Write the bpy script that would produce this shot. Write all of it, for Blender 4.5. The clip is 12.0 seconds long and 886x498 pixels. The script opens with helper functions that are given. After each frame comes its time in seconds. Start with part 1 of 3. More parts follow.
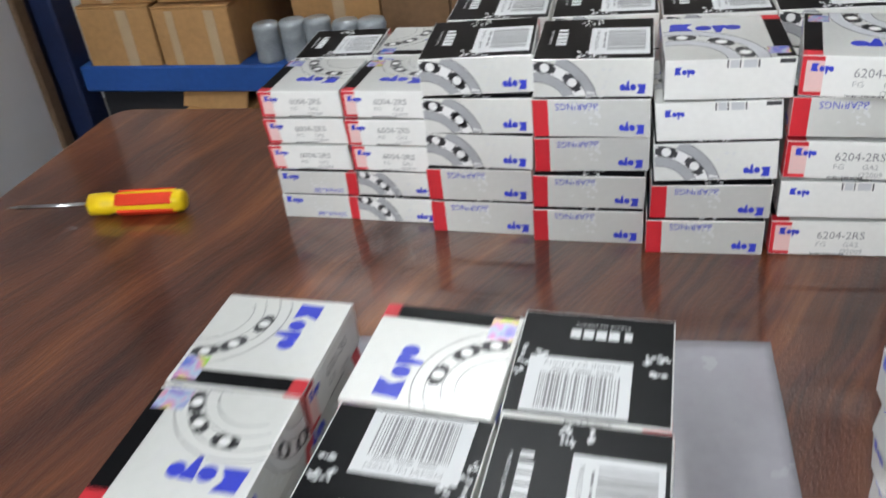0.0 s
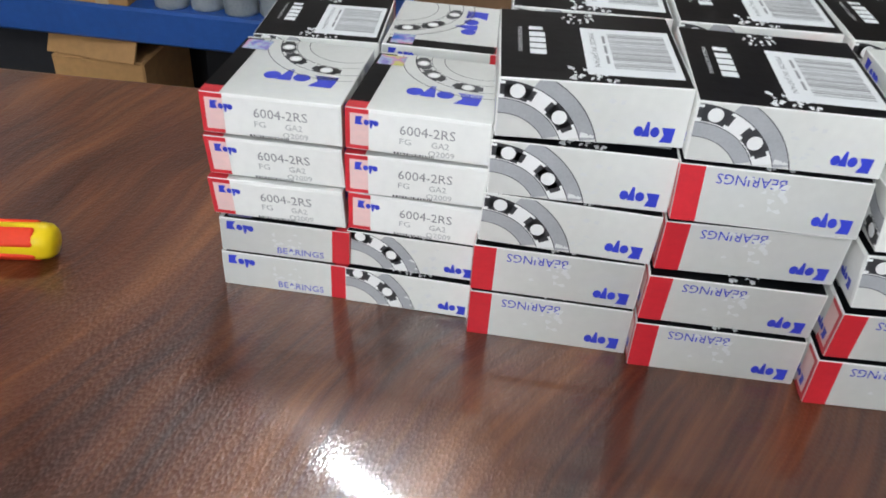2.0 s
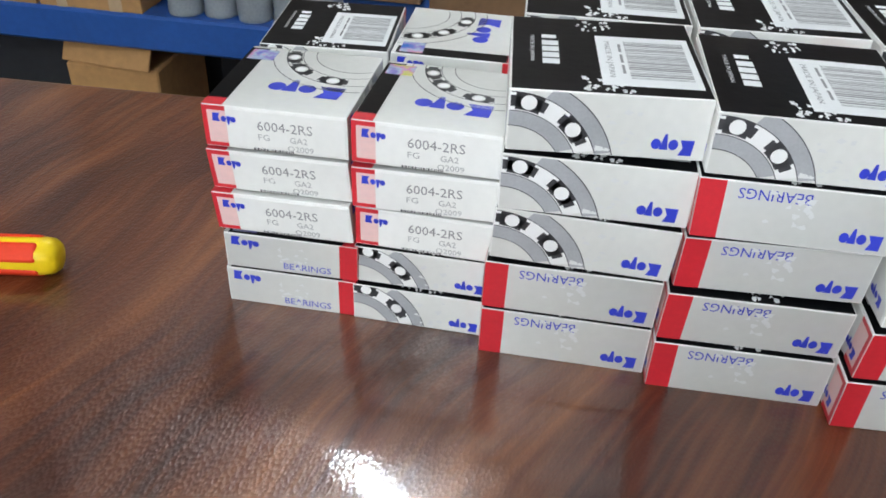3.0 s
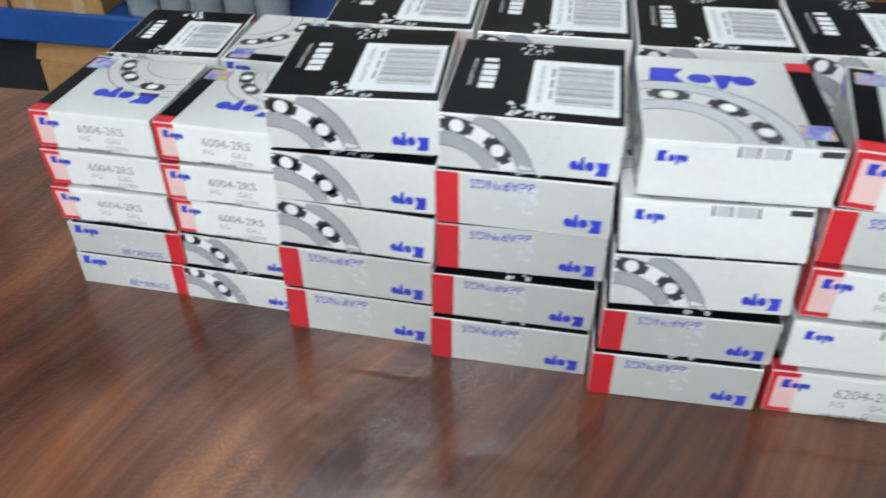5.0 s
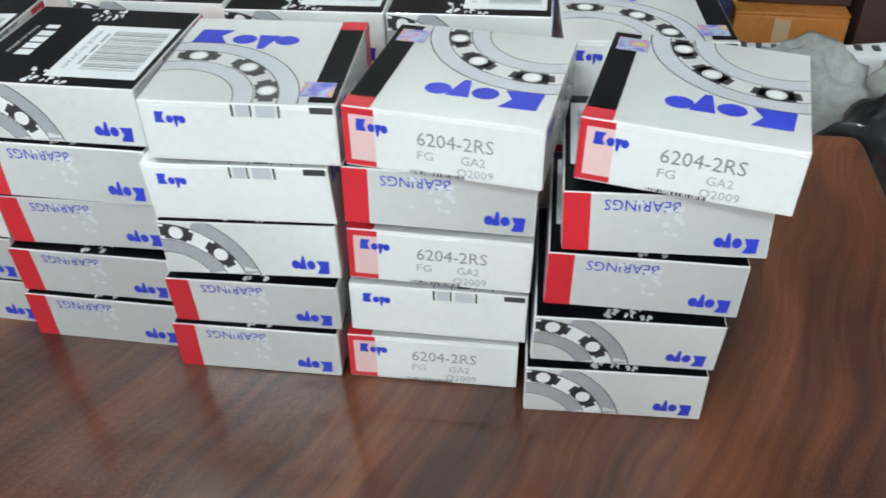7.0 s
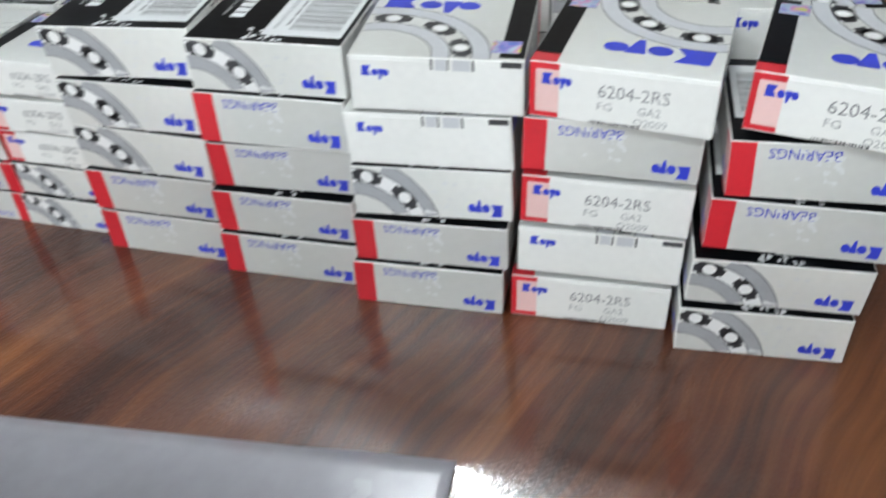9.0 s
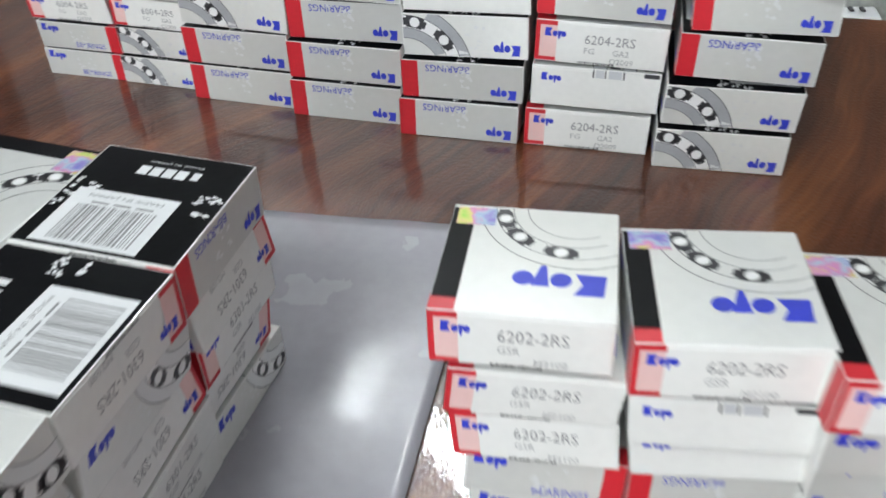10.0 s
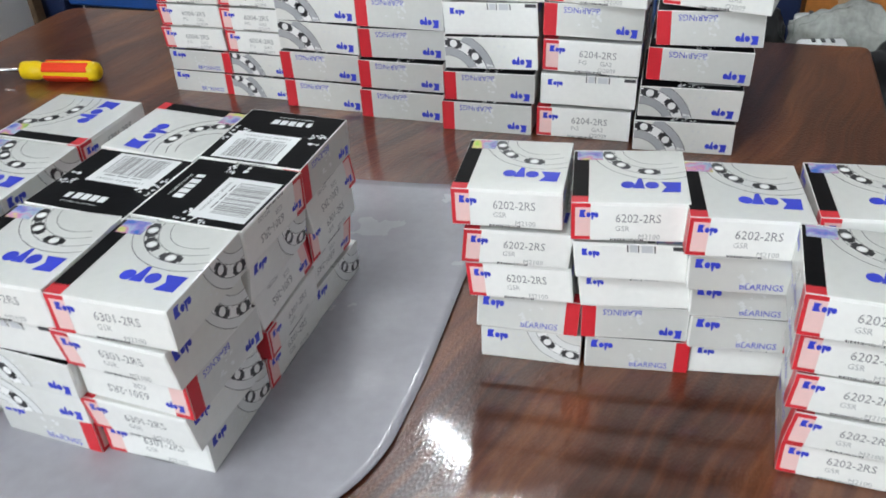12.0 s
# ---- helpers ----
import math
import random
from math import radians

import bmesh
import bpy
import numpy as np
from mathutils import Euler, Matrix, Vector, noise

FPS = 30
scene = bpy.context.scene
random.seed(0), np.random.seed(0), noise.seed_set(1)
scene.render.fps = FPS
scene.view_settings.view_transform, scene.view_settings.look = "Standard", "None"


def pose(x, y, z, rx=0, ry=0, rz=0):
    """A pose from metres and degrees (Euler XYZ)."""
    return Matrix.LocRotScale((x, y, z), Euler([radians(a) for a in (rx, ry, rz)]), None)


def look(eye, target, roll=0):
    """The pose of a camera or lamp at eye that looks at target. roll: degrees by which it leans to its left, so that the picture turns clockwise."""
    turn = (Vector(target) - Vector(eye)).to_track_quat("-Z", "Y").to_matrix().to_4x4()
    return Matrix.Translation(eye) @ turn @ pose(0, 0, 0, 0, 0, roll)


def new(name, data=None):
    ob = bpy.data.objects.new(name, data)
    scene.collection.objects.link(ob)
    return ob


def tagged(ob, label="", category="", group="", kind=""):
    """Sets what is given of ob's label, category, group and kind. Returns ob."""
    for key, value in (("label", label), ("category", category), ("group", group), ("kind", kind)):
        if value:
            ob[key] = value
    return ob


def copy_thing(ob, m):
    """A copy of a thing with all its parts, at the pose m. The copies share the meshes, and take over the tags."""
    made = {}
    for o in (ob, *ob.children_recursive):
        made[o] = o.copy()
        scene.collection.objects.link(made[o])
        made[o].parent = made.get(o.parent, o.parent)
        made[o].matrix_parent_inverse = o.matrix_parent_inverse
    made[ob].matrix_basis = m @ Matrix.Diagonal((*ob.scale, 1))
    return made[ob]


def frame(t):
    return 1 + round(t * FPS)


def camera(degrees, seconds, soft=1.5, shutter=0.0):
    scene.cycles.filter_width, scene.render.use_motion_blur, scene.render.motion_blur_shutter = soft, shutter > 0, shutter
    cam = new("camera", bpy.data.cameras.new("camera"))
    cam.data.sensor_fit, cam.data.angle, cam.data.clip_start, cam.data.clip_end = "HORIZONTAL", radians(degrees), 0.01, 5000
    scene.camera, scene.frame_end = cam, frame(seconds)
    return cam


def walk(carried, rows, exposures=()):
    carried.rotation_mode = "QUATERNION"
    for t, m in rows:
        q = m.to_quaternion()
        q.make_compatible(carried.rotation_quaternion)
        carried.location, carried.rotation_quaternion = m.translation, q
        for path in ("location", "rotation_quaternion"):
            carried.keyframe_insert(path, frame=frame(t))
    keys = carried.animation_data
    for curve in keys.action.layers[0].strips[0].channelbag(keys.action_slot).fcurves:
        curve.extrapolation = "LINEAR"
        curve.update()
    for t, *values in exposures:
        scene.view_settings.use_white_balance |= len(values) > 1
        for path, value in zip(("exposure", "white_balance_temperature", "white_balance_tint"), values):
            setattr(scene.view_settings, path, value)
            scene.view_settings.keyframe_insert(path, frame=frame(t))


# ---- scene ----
cam = camera(55.5, 12.0, soft=1.7, shutter=0.5)
PATH = [
    (0, (0.10722, -0.33210, 0.21065), (0.05674, -0.17102, 0.10338), -6.76),
    (0.5, (0.10201, -0.27887, 0.21926), (0.05842, -0.12132, 0.10403), -6.55),
    (1, (0.08121, -0.24353, 0.20423), (0.04102, -0.09032, 0.08212), -5.19),
    (1.5, (0.04639, -0.21964, 0.19318), (0.01563, -0.06125, 0.07500), -0.62),
    (2, (0.01306, -0.19807, 0.17397), (-0.00490, -0.03678, 0.05708), 3.65),
    (2.5, (0.01335, -0.18840, 0.16912), (-0.00795, -0.02735, 0.05246), 3.31),
    (2.7, (0.01358, -0.18998, 0.17030), (-0.00822, -0.02844, 0.05442), 2.98),
    (4.3, (0.04590, -0.17628, 0.17452), (0.02090, -0.02029, 0.05187), 1.31),
    (4.5, (0.05766, -0.18192, 0.17576), (0.03283, -0.02437, 0.05509), 1.76),
    (5, (0.09381, -0.19676, 0.19024), (0.06073, -0.04004, 0.07047), -0.22),
    (5.5, (0.12853, -0.19013, 0.19382), (0.09986, -0.03206, 0.07469), -0.12),
    (6, (0.16374, -0.18384, 0.19528), (0.13670, -0.02855, 0.07217), -0.50),
    (6.5, (0.18811, -0.18069, 0.19066), (0.16011, -0.02595, 0.06708), -1.40),
    (6.7, (0.19814, -0.17821, 0.18423), (0.17135, -0.02290, 0.06109), -0.86),
    (8.3, (0.22055, -0.17216, 0.17877), (0.18584, -0.01569, 0.05914), -2.51),
    (8.5, (0.21111, -0.17695, 0.18037), (0.17442, -0.02148, 0.06003), -2.74),
    (9, (0.18660, -0.20839, 0.18560), (0.14312, -0.05648, 0.06300), -3.00),
    (9.5, (0.17442, -0.25173, 0.15652), (0.13588, -0.09597, 0.03714), -0.37),
    (10, (0.19688, -0.30428, 0.17662), (0.15522, -0.15146, 0.05451), -1.17),
    (10.5, (0.21496, -0.34697, 0.18525), (0.16699, -0.19040, 0.07043), -1.67),
    (11, (0.22341, -0.37572, 0.19294), (0.17453, -0.21886, 0.07890), -0.60),
    (11.5, (0.23030, -0.39205, 0.19855), (0.17751, -0.23485, 0.08673), -2.68),
    (12, (0.23577, -0.41029, 0.20380), (0.18081, -0.25362, 0.09230), -3.14),
]
EXPOSURES = [(0, -0.31, 6450, 9), (2.5, -0.20, 6350, 8), (4.5, -0.11, 6200, 4), (6.5, -0.17, 6150, 3), (8.5, -0.14, 6200, 4), (9.5, -0.30, 6400, 7), (12, -0.30, 6350, 7)]
walk(cam, [(t, look(eye, target, roll)) for t, eye, target, roll in PATH], EXPOSURES)

# ---- light and exposure ----
scene.view_settings.exposure = 0.0
world = bpy.data.worlds.new("world")
scene.world = world
world.use_nodes = True
sky = world.node_tree.nodes.new("ShaderNodeTexSky")
sky.sky_type, sky.sun_disc = "NISHITA", False
sky.sun_elevation, sky.sun_rotation = radians(40), radians(200)
world.node_tree.links.new(sky.outputs[0], world.node_tree.nodes["Background"].inputs[0])
world.node_tree.nodes["Background"].inputs[1].default_value = 0.1

TUBE_POWER, WINDOW_POWER = 345.0, 38.0


def area_light(name, m, sx, sy, power, color):
    data = bpy.data.lights.new(name, "AREA")
    data.shape, data.size, data.size_y, data.energy, data.color = "RECTANGLE", sx, sy, power, color
    ob = new(name, data)
    ob.matrix_world = m
    return ob


# ---- materials ----
def node_mat(name, base, rough=0.5, metal=0.0, spec=0.5, coat=0.0, var=0.0, scale=60.0, bump=0.0, bump_scale=400.0, rough_var=0.0, tint=None, sheen=0.0):
    """A principled material with colour variation at two scales and fine relief, in metres."""
    m = bpy.data.materials.new(name)
    m.use_nodes = True
    nt = m.node_tree
    b = nt.nodes["Principled BSDF"]
    b.inputs["Base Color"].default_value = (*base, 1)
    b.inputs["Roughness"].default_value = rough
    b.inputs["Metallic"].default_value = metal
    b.inputs["Specular IOR Level"].default_value = spec
    b.inputs["Coat Weight"].default_value = coat
    b.inputs["Coat Roughness"].default_value = 0.09
    geo = nt.nodes.new("ShaderNodeTexCoord")
    if var > 0:
        n1 = nt.nodes.new("ShaderNodeTexNoise")
        n1.inputs["Scale"].default_value, n1.inputs["Detail"].default_value = scale, 6
        n2 = nt.nodes.new("ShaderNodeTexNoise")
        n2.inputs["Scale"].default_value, n2.inputs["Detail"].default_value = scale * 9, 3
        for n in (n1, n2):
            nt.links.new(geo.outputs["Object"], n.inputs["Vector"])
        add = nt.nodes.new("ShaderNodeMath")
        add.operation = "ADD"
        nt.links.new(n1.outputs["Fac"], add.inputs[0])
        nt.links.new(n2.outputs["Fac"], add.inputs[1])
        info = nt.nodes.new("ShaderNodeObjectInfo")
        add2 = nt.nodes.new("ShaderNodeMath")
        add2.operation = "MULTIPLY_ADD"
        add2.inputs[1].default_value = 0.35
        nt.links.new(info.outputs["Random"], add2.inputs[0])
        nt.links.new(add.outputs[0], add2.inputs[2])
        ramp = nt.nodes.new("ShaderNodeMapRange")
        ramp.inputs["From Min"].default_value, ramp.inputs["From Max"].default_value = 0.75, 1.6
        ramp.inputs["To Min"].default_value, ramp.inputs["To Max"].default_value = 0, 1
        nt.links.new(add2.outputs[0], ramp.inputs["Value"])
        mix = nt.nodes.new("ShaderNodeMix")
        mix.data_type = "RGBA"
        lo = tint or tuple(c * (1 - var) for c in base)
        mix.inputs[6].default_value = (*lo, 1)
        mix.inputs[7].default_value = (*[min(1, c * (1 + var * 0.6)) for c in base], 1)
        nt.links.new(ramp.outputs[0], mix.inputs[0])
        nt.links.new(mix.outputs[2], b.inputs["Base Color"])
        if rough_var:
            rr = nt.nodes.new("ShaderNodeMapRange")
            rr.inputs["From Min"].default_value, rr.inputs["From Max"].default_value = 0.3, 0.7
            rr.inputs["To Min"].default_value, rr.inputs["To Max"].default_value = max(0.02, rough - rough_var), rough + rough_var
            nt.links.new(n1.outputs["Fac"], rr.inputs["Value"])
            nt.links.new(rr.outputs[0], b.inputs["Roughness"])
    if bump > 0:
        nb = nt.nodes.new("ShaderNodeTexNoise")
        nb.inputs["Scale"].default_value, nb.inputs["Detail"].default_value = bump_scale, 3
        nt.links.new(geo.outputs["Object"], nb.inputs["Vector"])
        bp = nt.nodes.new("ShaderNodeBump")
        bp.inputs["Strength"].default_value, bp.inputs["Distance"].default_value = bump, 0.001
        nt.links.new(nb.outputs["Fac"], bp.inputs["Height"])
        nt.links.new(bp.outputs[0], b.inputs["Normal"])
    return m


def silver_card():
    """Coated pearl-grey card with a printed fade from light to darker grey across the lid."""
    m = node_mat("silver_card", (0.74, 0.745, 0.71), 0.36, 0.2, 0.5, coat=0.8, var=0.05, scale=40, bump=0.05, bump_scale=180, rough_var=0.06)
    nt = m.node_tree
    b = nt.nodes["Principled BSDF"]
    link = b.inputs["Base Color"].links[0]
    src = link.from_socket
    tc = nt.nodes.new("ShaderNodeTexCoord")
    sep = nt.nodes.new("ShaderNodeSeparateXYZ")
    nt.links.new(tc.outputs["Object"], sep.inputs[0])
    wave = nt.nodes.new("ShaderNodeMath")
    wave.operation = "MULTIPLY_ADD"
    wave.inputs[1].default_value, wave.inputs[2].default_value = -9.0, 0.5
    nt.links.new(sep.outputs["X"], wave.inputs[0])
    w2 = nt.nodes.new("ShaderNodeMath")
    w2.operation = "MULTIPLY_ADD"
    w2.inputs[1].default_value = 9.0
    nt.links.new(sep.outputs["Y"], w2.inputs[0])
    nt.links.new(wave.outputs[0], w2.inputs[2])
    mr = nt.nodes.new("ShaderNodeMapRange")
    mr.inputs["To Min"].default_value, mr.inputs["To Max"].default_value = 0.83, 1.22
    nt.links.new(w2.outputs[0], mr.inputs["Value"])
    mul = nt.nodes.new("ShaderNodeVectorMath")
    mul.operation = "SCALE"
    nt.links.new(src, mul.inputs[0])
    nt.links.new(mr.outputs[0], mul.inputs["Scale"])
    nt.links.new(mul.outputs[0], b.inputs["Base Color"])
    return m


def hologram():
    """Foil sticker whose colour runs through the rainbow in small patches."""
    m = bpy.data.materials.new("hologram_foil")
    m.use_nodes = True
    nt = m.node_tree
    b = nt.nodes["Principled BSDF"]
    tc = nt.nodes.new("ShaderNodeTexCoord")
    info = nt.nodes.new("ShaderNodeObjectInfo")
    nz = nt.nodes.new("ShaderNodeTexNoise")
    nz.noise_dimensions = "4D"
    nz.inputs["Scale"].default_value, nz.inputs["Detail"].default_value = 170, 3
    w = nt.nodes.new("ShaderNodeMath")
    w.operation = "MULTIPLY"
    w.inputs[1].default_value = 37
    nt.links.new(info.outputs["Random"], w.inputs[0])
    nt.links.new(w.outputs[0], nz.inputs["W"])
    nt.links.new(tc.outputs["Object"], nz.inputs["Vector"])
    ramp = nt.nodes.new("ShaderNodeValToRGB")
    e = ramp.color_ramp.elements
    e[0].position, e[0].color = 0.3, (0.10, 0.25, 0.80, 1)
    e[1].position, e[1].color = 0.72, (0.40, 0.85, 0.15, 1)
    for p, c in ((0.41, (0.42, 0.36, 0.80, 1)), (0.48, (0.55, 0.72, 0.88, 1)), (0.55, (0.85, 0.35, 0.65, 1)), (0.62, (0.9, 0.85, 0.3, 1))):
        n = e.new(p)
        n.color = c
    nt.links.new(nz.outputs["Fac"], ramp.inputs[0])
    nt.links.new(ramp.outputs[0], b.inputs["Base Color"])
    b.inputs["Metallic"].default_value, b.inputs["Roughness"].default_value = 0.35, 0.22
    return m


def wood_top():
    """Dark red-brown lacquered wood: long grain, figure, a pebbled glossy film over it."""
    m = bpy.data.materials.new("lacquered_wood")
    m.use_nodes = True
    nt = m.node_tree
    b = nt.nodes["Principled BSDF"]
    tc = nt.nodes.new("ShaderNodeTexCoord")
    mp = nt.nodes.new("ShaderNodeMapping")
    mp.inputs["Rotation"].default_value = (0, 0, radians(17))
    nt.links.new(tc.outputs["Object"], mp.inputs["Vector"])
    warp = nt.nodes.new("ShaderNodeTexNoise")
    warp.inputs["Scale"].default_value, warp.inputs["Detail"].default_value = 7, 2
    nt.links.new(mp.outputs[0], warp.inputs["Vector"])
    wadd = nt.nodes.new("ShaderNodeMix")
    wadd.data_type, wadd.blend_type = "RGBA", "ADD"
    wadd.inputs[0].default_value = 0.05
    nt.links.new(mp.outputs[0], wadd.inputs[6])
    nt.links.new(warp.outputs["Color"], wadd.inputs[7])

    def grain(sx, sy, detail):
        mm = nt.nodes.new("ShaderNodeMapping")
        mm.inputs["Scale"].default_value = (sx, sy, 1)
        nt.links.new(wadd.outputs[2], mm.inputs["Vector"])
        n = nt.nodes.new("ShaderNodeTexNoise")
        n.inputs["Scale"].default_value, n.inputs["Detail"].default_value = 1, detail
        nt.links.new(mm.outputs[0], n.inputs["Vector"])
        return n.outputs["Fac"]

    broad, fine = grain(30, 5.0, 5), grain(320, 14, 5)
    mix = nt.nodes.new("ShaderNodeMath")
    mix.operation = "MULTIPLY_ADD"
    mix.inputs[1].default_value = 0.45
    nt.links.new(fine, mix.inputs[0])
    nt.links.new(broad, mix.inputs[2])
    ramp = nt.nodes.new("ShaderNodeValToRGB")
    e = ramp.color_ramp.elements
    e[0].position, e[0].color = 0.5, (0.030, 0.0072, 0.0030, 1)
    e[1].position, e[1].color = 0.98, (0.24, 0.088, 0.030, 1)
    for p, c in ((0.64, (0.062, 0.0165, 0.0066, 1)), (0.78, (0.120, 0.036, 0.0138, 1))):
        n = e.new(p)
        n.color = c
    nt.links.new(mix.outputs[0], ramp.inputs[0])
    nt.links.new(ramp.outputs[0], b.inputs["Base Color"])
    # pebbled film
    peb = nt.nodes.new("ShaderNodeTexVoronoi")
    peb.inputs["Scale"].default_value = 1
    stretch = nt.nodes.new("ShaderNodeMapping")
    stretch.inputs["Scale"].default_value = (1250, 620, 1)
    nt.links.new(mp.outputs[0], stretch.inputs["Vector"])
    nt.links.new(stretch.outputs[0], peb.inputs["Vector"])
    ndl = nt.nodes.new("ShaderNodeTexNoise")
    ndl.inputs["Scale"].default_value, ndl.inputs["Detail"].default_value = 55, 2
    nt.links.new(tc.outputs["Object"], ndl.inputs["Vector"])
    bp0 = nt.nodes.new("ShaderNodeBump")
    bp0.inputs["Strength"].default_value, bp0.inputs["Distance"].default_value = 0.035, 0.001
    nt.links.new(ndl.outputs["Fac"], bp0.inputs["Height"])
    bp = nt.nodes.new("ShaderNodeBump")
    bp.inputs["Strength"].default_value, bp.inputs["Distance"].default_value = 0.32, 0.0005
    nt.links.new(peb.outputs["Distance"], bp.inputs["Height"])
    nt.links.new(bp0.outputs[0], bp.inputs["Normal"])
    nt.links.new(bp.outputs[0], b.inputs["Normal"])
    b.inputs["Roughness"].default_value = 0.33
    b.inputs["Specular IOR Level"].default_value = 0.35
    b.inputs["Coat Weight"].default_value, b.inputs["Coat Roughness"].default_value, b.inputs["Coat IOR"].default_value = 0.75, 0.07, 1.5
    patch = nt.nodes.new("ShaderNodeTexNoise")
    patch.inputs["Scale"].default_value, patch.inputs["Detail"].default_value = 22, 3
    nt.links.new(tc.outputs["Object"], patch.inputs["Vector"])
    grit = nt.nodes.new("ShaderNodeMapRange")
    grit.inputs["From Min"].default_value, grit.inputs["From Max"].default_value = 0.42, 0.62
    grit.inputs["To Min"].default_value, grit.inputs["To Max"].default_value = 0.02, 0.09
    nt.links.new(patch.outputs["Fac"], grit.inputs["Value"])
    bp2 = nt.nodes.new("ShaderNodeBump")
    bp2.inputs["Distance"].default_value = 0.0003
    nt.links.new(grit.outputs[0], bp2.inputs["Strength"])
    nt.links.new(peb.outputs["Distance"], bp2.inputs["Height"])
    nt.links.new(bp0.outputs[0], bp2.inputs["Normal"])
    nt.links.new(bp2.outputs[0], b.inputs["Coat Normal"])
    return m


WHITE = node_mat("white_card", (0.85, 0.85, 0.82), 0.42, coat=0.8, var=0.05, scale=45, bump=0.05, bump_scale=200, rough_var=0.06)
SILVER = silver_card()
BLACK = node_mat("black_ink", (0.003, 0.0032, 0.004), 0.34, spec=0.10, var=0.3, scale=80, bump=0.04, bump_scale=250)
RED = node_mat("red_ink", (0.62, 0.022, 0.035), 0.36, var=0.10, scale=90)
PINK = node_mat("pale_pink_ink", (0.82, 0.56, 0.53), 0.4, var=0.06, scale=70)
BLUE = node_mat("blue_ink", (0.035, 0.055, 0.56), 0.36, var=0.12, scale=200)
TEXT = node_mat("grey_black_ink", (0.07, 0.07, 0.075), 0.5, var=0.4, scale=900)
NUMBER = node_mat("grey_dot_print_ink", (0.27, 0.27, 0.275), 0.5, var=0.3, scale=900)
PALE = node_mat("pale_card_print", (0.76, 0.77, 0.76), 0.36, var=0.04, scale=160)
FAINT = node_mat("pale_grey_ink", (0.42, 0.42, 0.42), 0.5, var=0.3, scale=900)
STEEL_DARK = node_mat("dark_steel_print", (0.05, 0.05, 0.055), 0.35, var=0.35, scale=300)
STEEL_MID = node_mat("mid_steel_print", (0.42, 0.43, 0.45), 0.35, 0.1, var=0.12, scale=160)
STEEL_LIGHT = node_mat("light_steel_print", (0.60, 0.61, 0.63), 0.33, 0.1, var=0.06, scale=160)
BALL = node_mat("ball_highlight_print", (0.86, 0.86, 0.85), 0.33, var=0.04, scale=300)
LABEL = node_mat("label_paper", (0.78, 0.79, 0.79), 0.5, var=0.04, scale=90, bump=0.04, bump_scale=300)
HOLO = hologram()
WOOD = wood_top()
EDGE_WOOD = node_mat("table_edge_wood", (0.13, 0.055, 0.03), 0.3, var=0.3, scale=30, bump=0.05)
SHEET = node_mat("milky_plastic_sheet", (0.35, 0.34, 0.37), 0.22, var=0.10, scale=22, bump=0.45, bump_scale=34, rough_var=0.08)
KRAFT = node_mat("kraft_carton", (0.46, 0.25, 0.095), 0.75, var=0.22, scale=18, bump=0.15, bump_scale=300)
KRAFT_DARK = node_mat("dark_kraft_carton", (0.22, 0.12, 0.055), 0.8, var=0.25, scale=18, bump=0.15, bump_scale=300)
# near-black colour for the blocks that fill the shaded space below the deck
UNDER_RACK_SHADE = node_mat("dark_grey_carton", (0.014, 0.014, 0.018), 0.7, var=0.3, scale=18)
TAPE = node_mat("packing_tape", (0.55, 0.40, 0.25), 0.2, var=0.12, scale=60)
PAPER = node_mat("paper_note", (0.72, 0.68, 0.6), 0.6, var=0.08, scale=60)
RACK_BLUE = node_mat("blue_painted_steel", (0.018, 0.085, 0.33), 0.38, var=0.18, scale=25, bump=0.08, bump_scale=120)
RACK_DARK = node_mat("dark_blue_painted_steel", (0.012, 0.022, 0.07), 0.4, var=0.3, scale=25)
FOIL = node_mat("grey_plastic_wrap", (0.33, 0.36, 0.38), 0.28, 0.15, var=0.2, scale=60, bump=0.6, bump_scale=90)
WALL = node_mat("painted_wall", (0.68, 0.68, 0.69), 0.75, var=0.05, scale=3, bump=0.08, bump_scale=60)
# brown picked to keep the tabletop's reflections dark and warm
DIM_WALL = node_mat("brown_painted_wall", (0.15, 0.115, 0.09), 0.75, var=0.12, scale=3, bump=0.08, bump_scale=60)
CEIL = node_mat("grey_ceiling", (0.70, 0.70, 0.70), 0.8, var=0.04, scale=2)
FLOOR = node_mat("dark_floor", (0.10, 0.095, 0.09), 0.5, var=0.25, scale=6, bump=0.05)
TRIM = node_mat("brown_wood_trim", (0.16, 0.10, 0.055), 0.5, var=0.3, scale=30)
YELLOW = node_mat("yellow_plastic", (0.86, 0.60, 0.010), 0.34, spec=0.3, var=0.06, scale=60)
ORANGE_RED = node_mat("red_rubber_grip", (0.74, 0.045, 0.012), 0.5, spec=0.2, var=0.08, scale=80)
CHROME = node_mat("chrome_steel", (0.62, 0.62, 0.62), 0.2, 1.0, var=0.08, scale=60)
DARK_PLASTIC = node_mat("black_plastic", (0.012, 0.012, 0.013), 0.35, var=0.3, scale=60)
ORANGE_CARD = node_mat("orange_carton", (0.50, 0.19, 0.035), 0.6, var=0.25, scale=25, bump=0.1)
MAROON = node_mat("dark_red_cloth", (0.16, 0.02, 0.02), 0.8, var=0.3, scale=40)
MAROON_CARD = node_mat("dark_red_brown_carton", (0.055, 0.022, 0.016), 0.7, var=0.3, scale=25, bump=0.1)
TEAL = node_mat("dark_teal_plastic", (0.02, 0.05, 0.07), 0.5, var=0.3, scale=40)


def clear_bag():
    m = node_mat("cloudy_plastic_bag", (0.60, 0.62, 0.58), 0.10, var=0.40, scale=22, bump=1.0, bump_scale=28)
    m.node_tree.nodes["Principled BSDF"].inputs["Transmission Weight"].default_value = 0.35
    return m


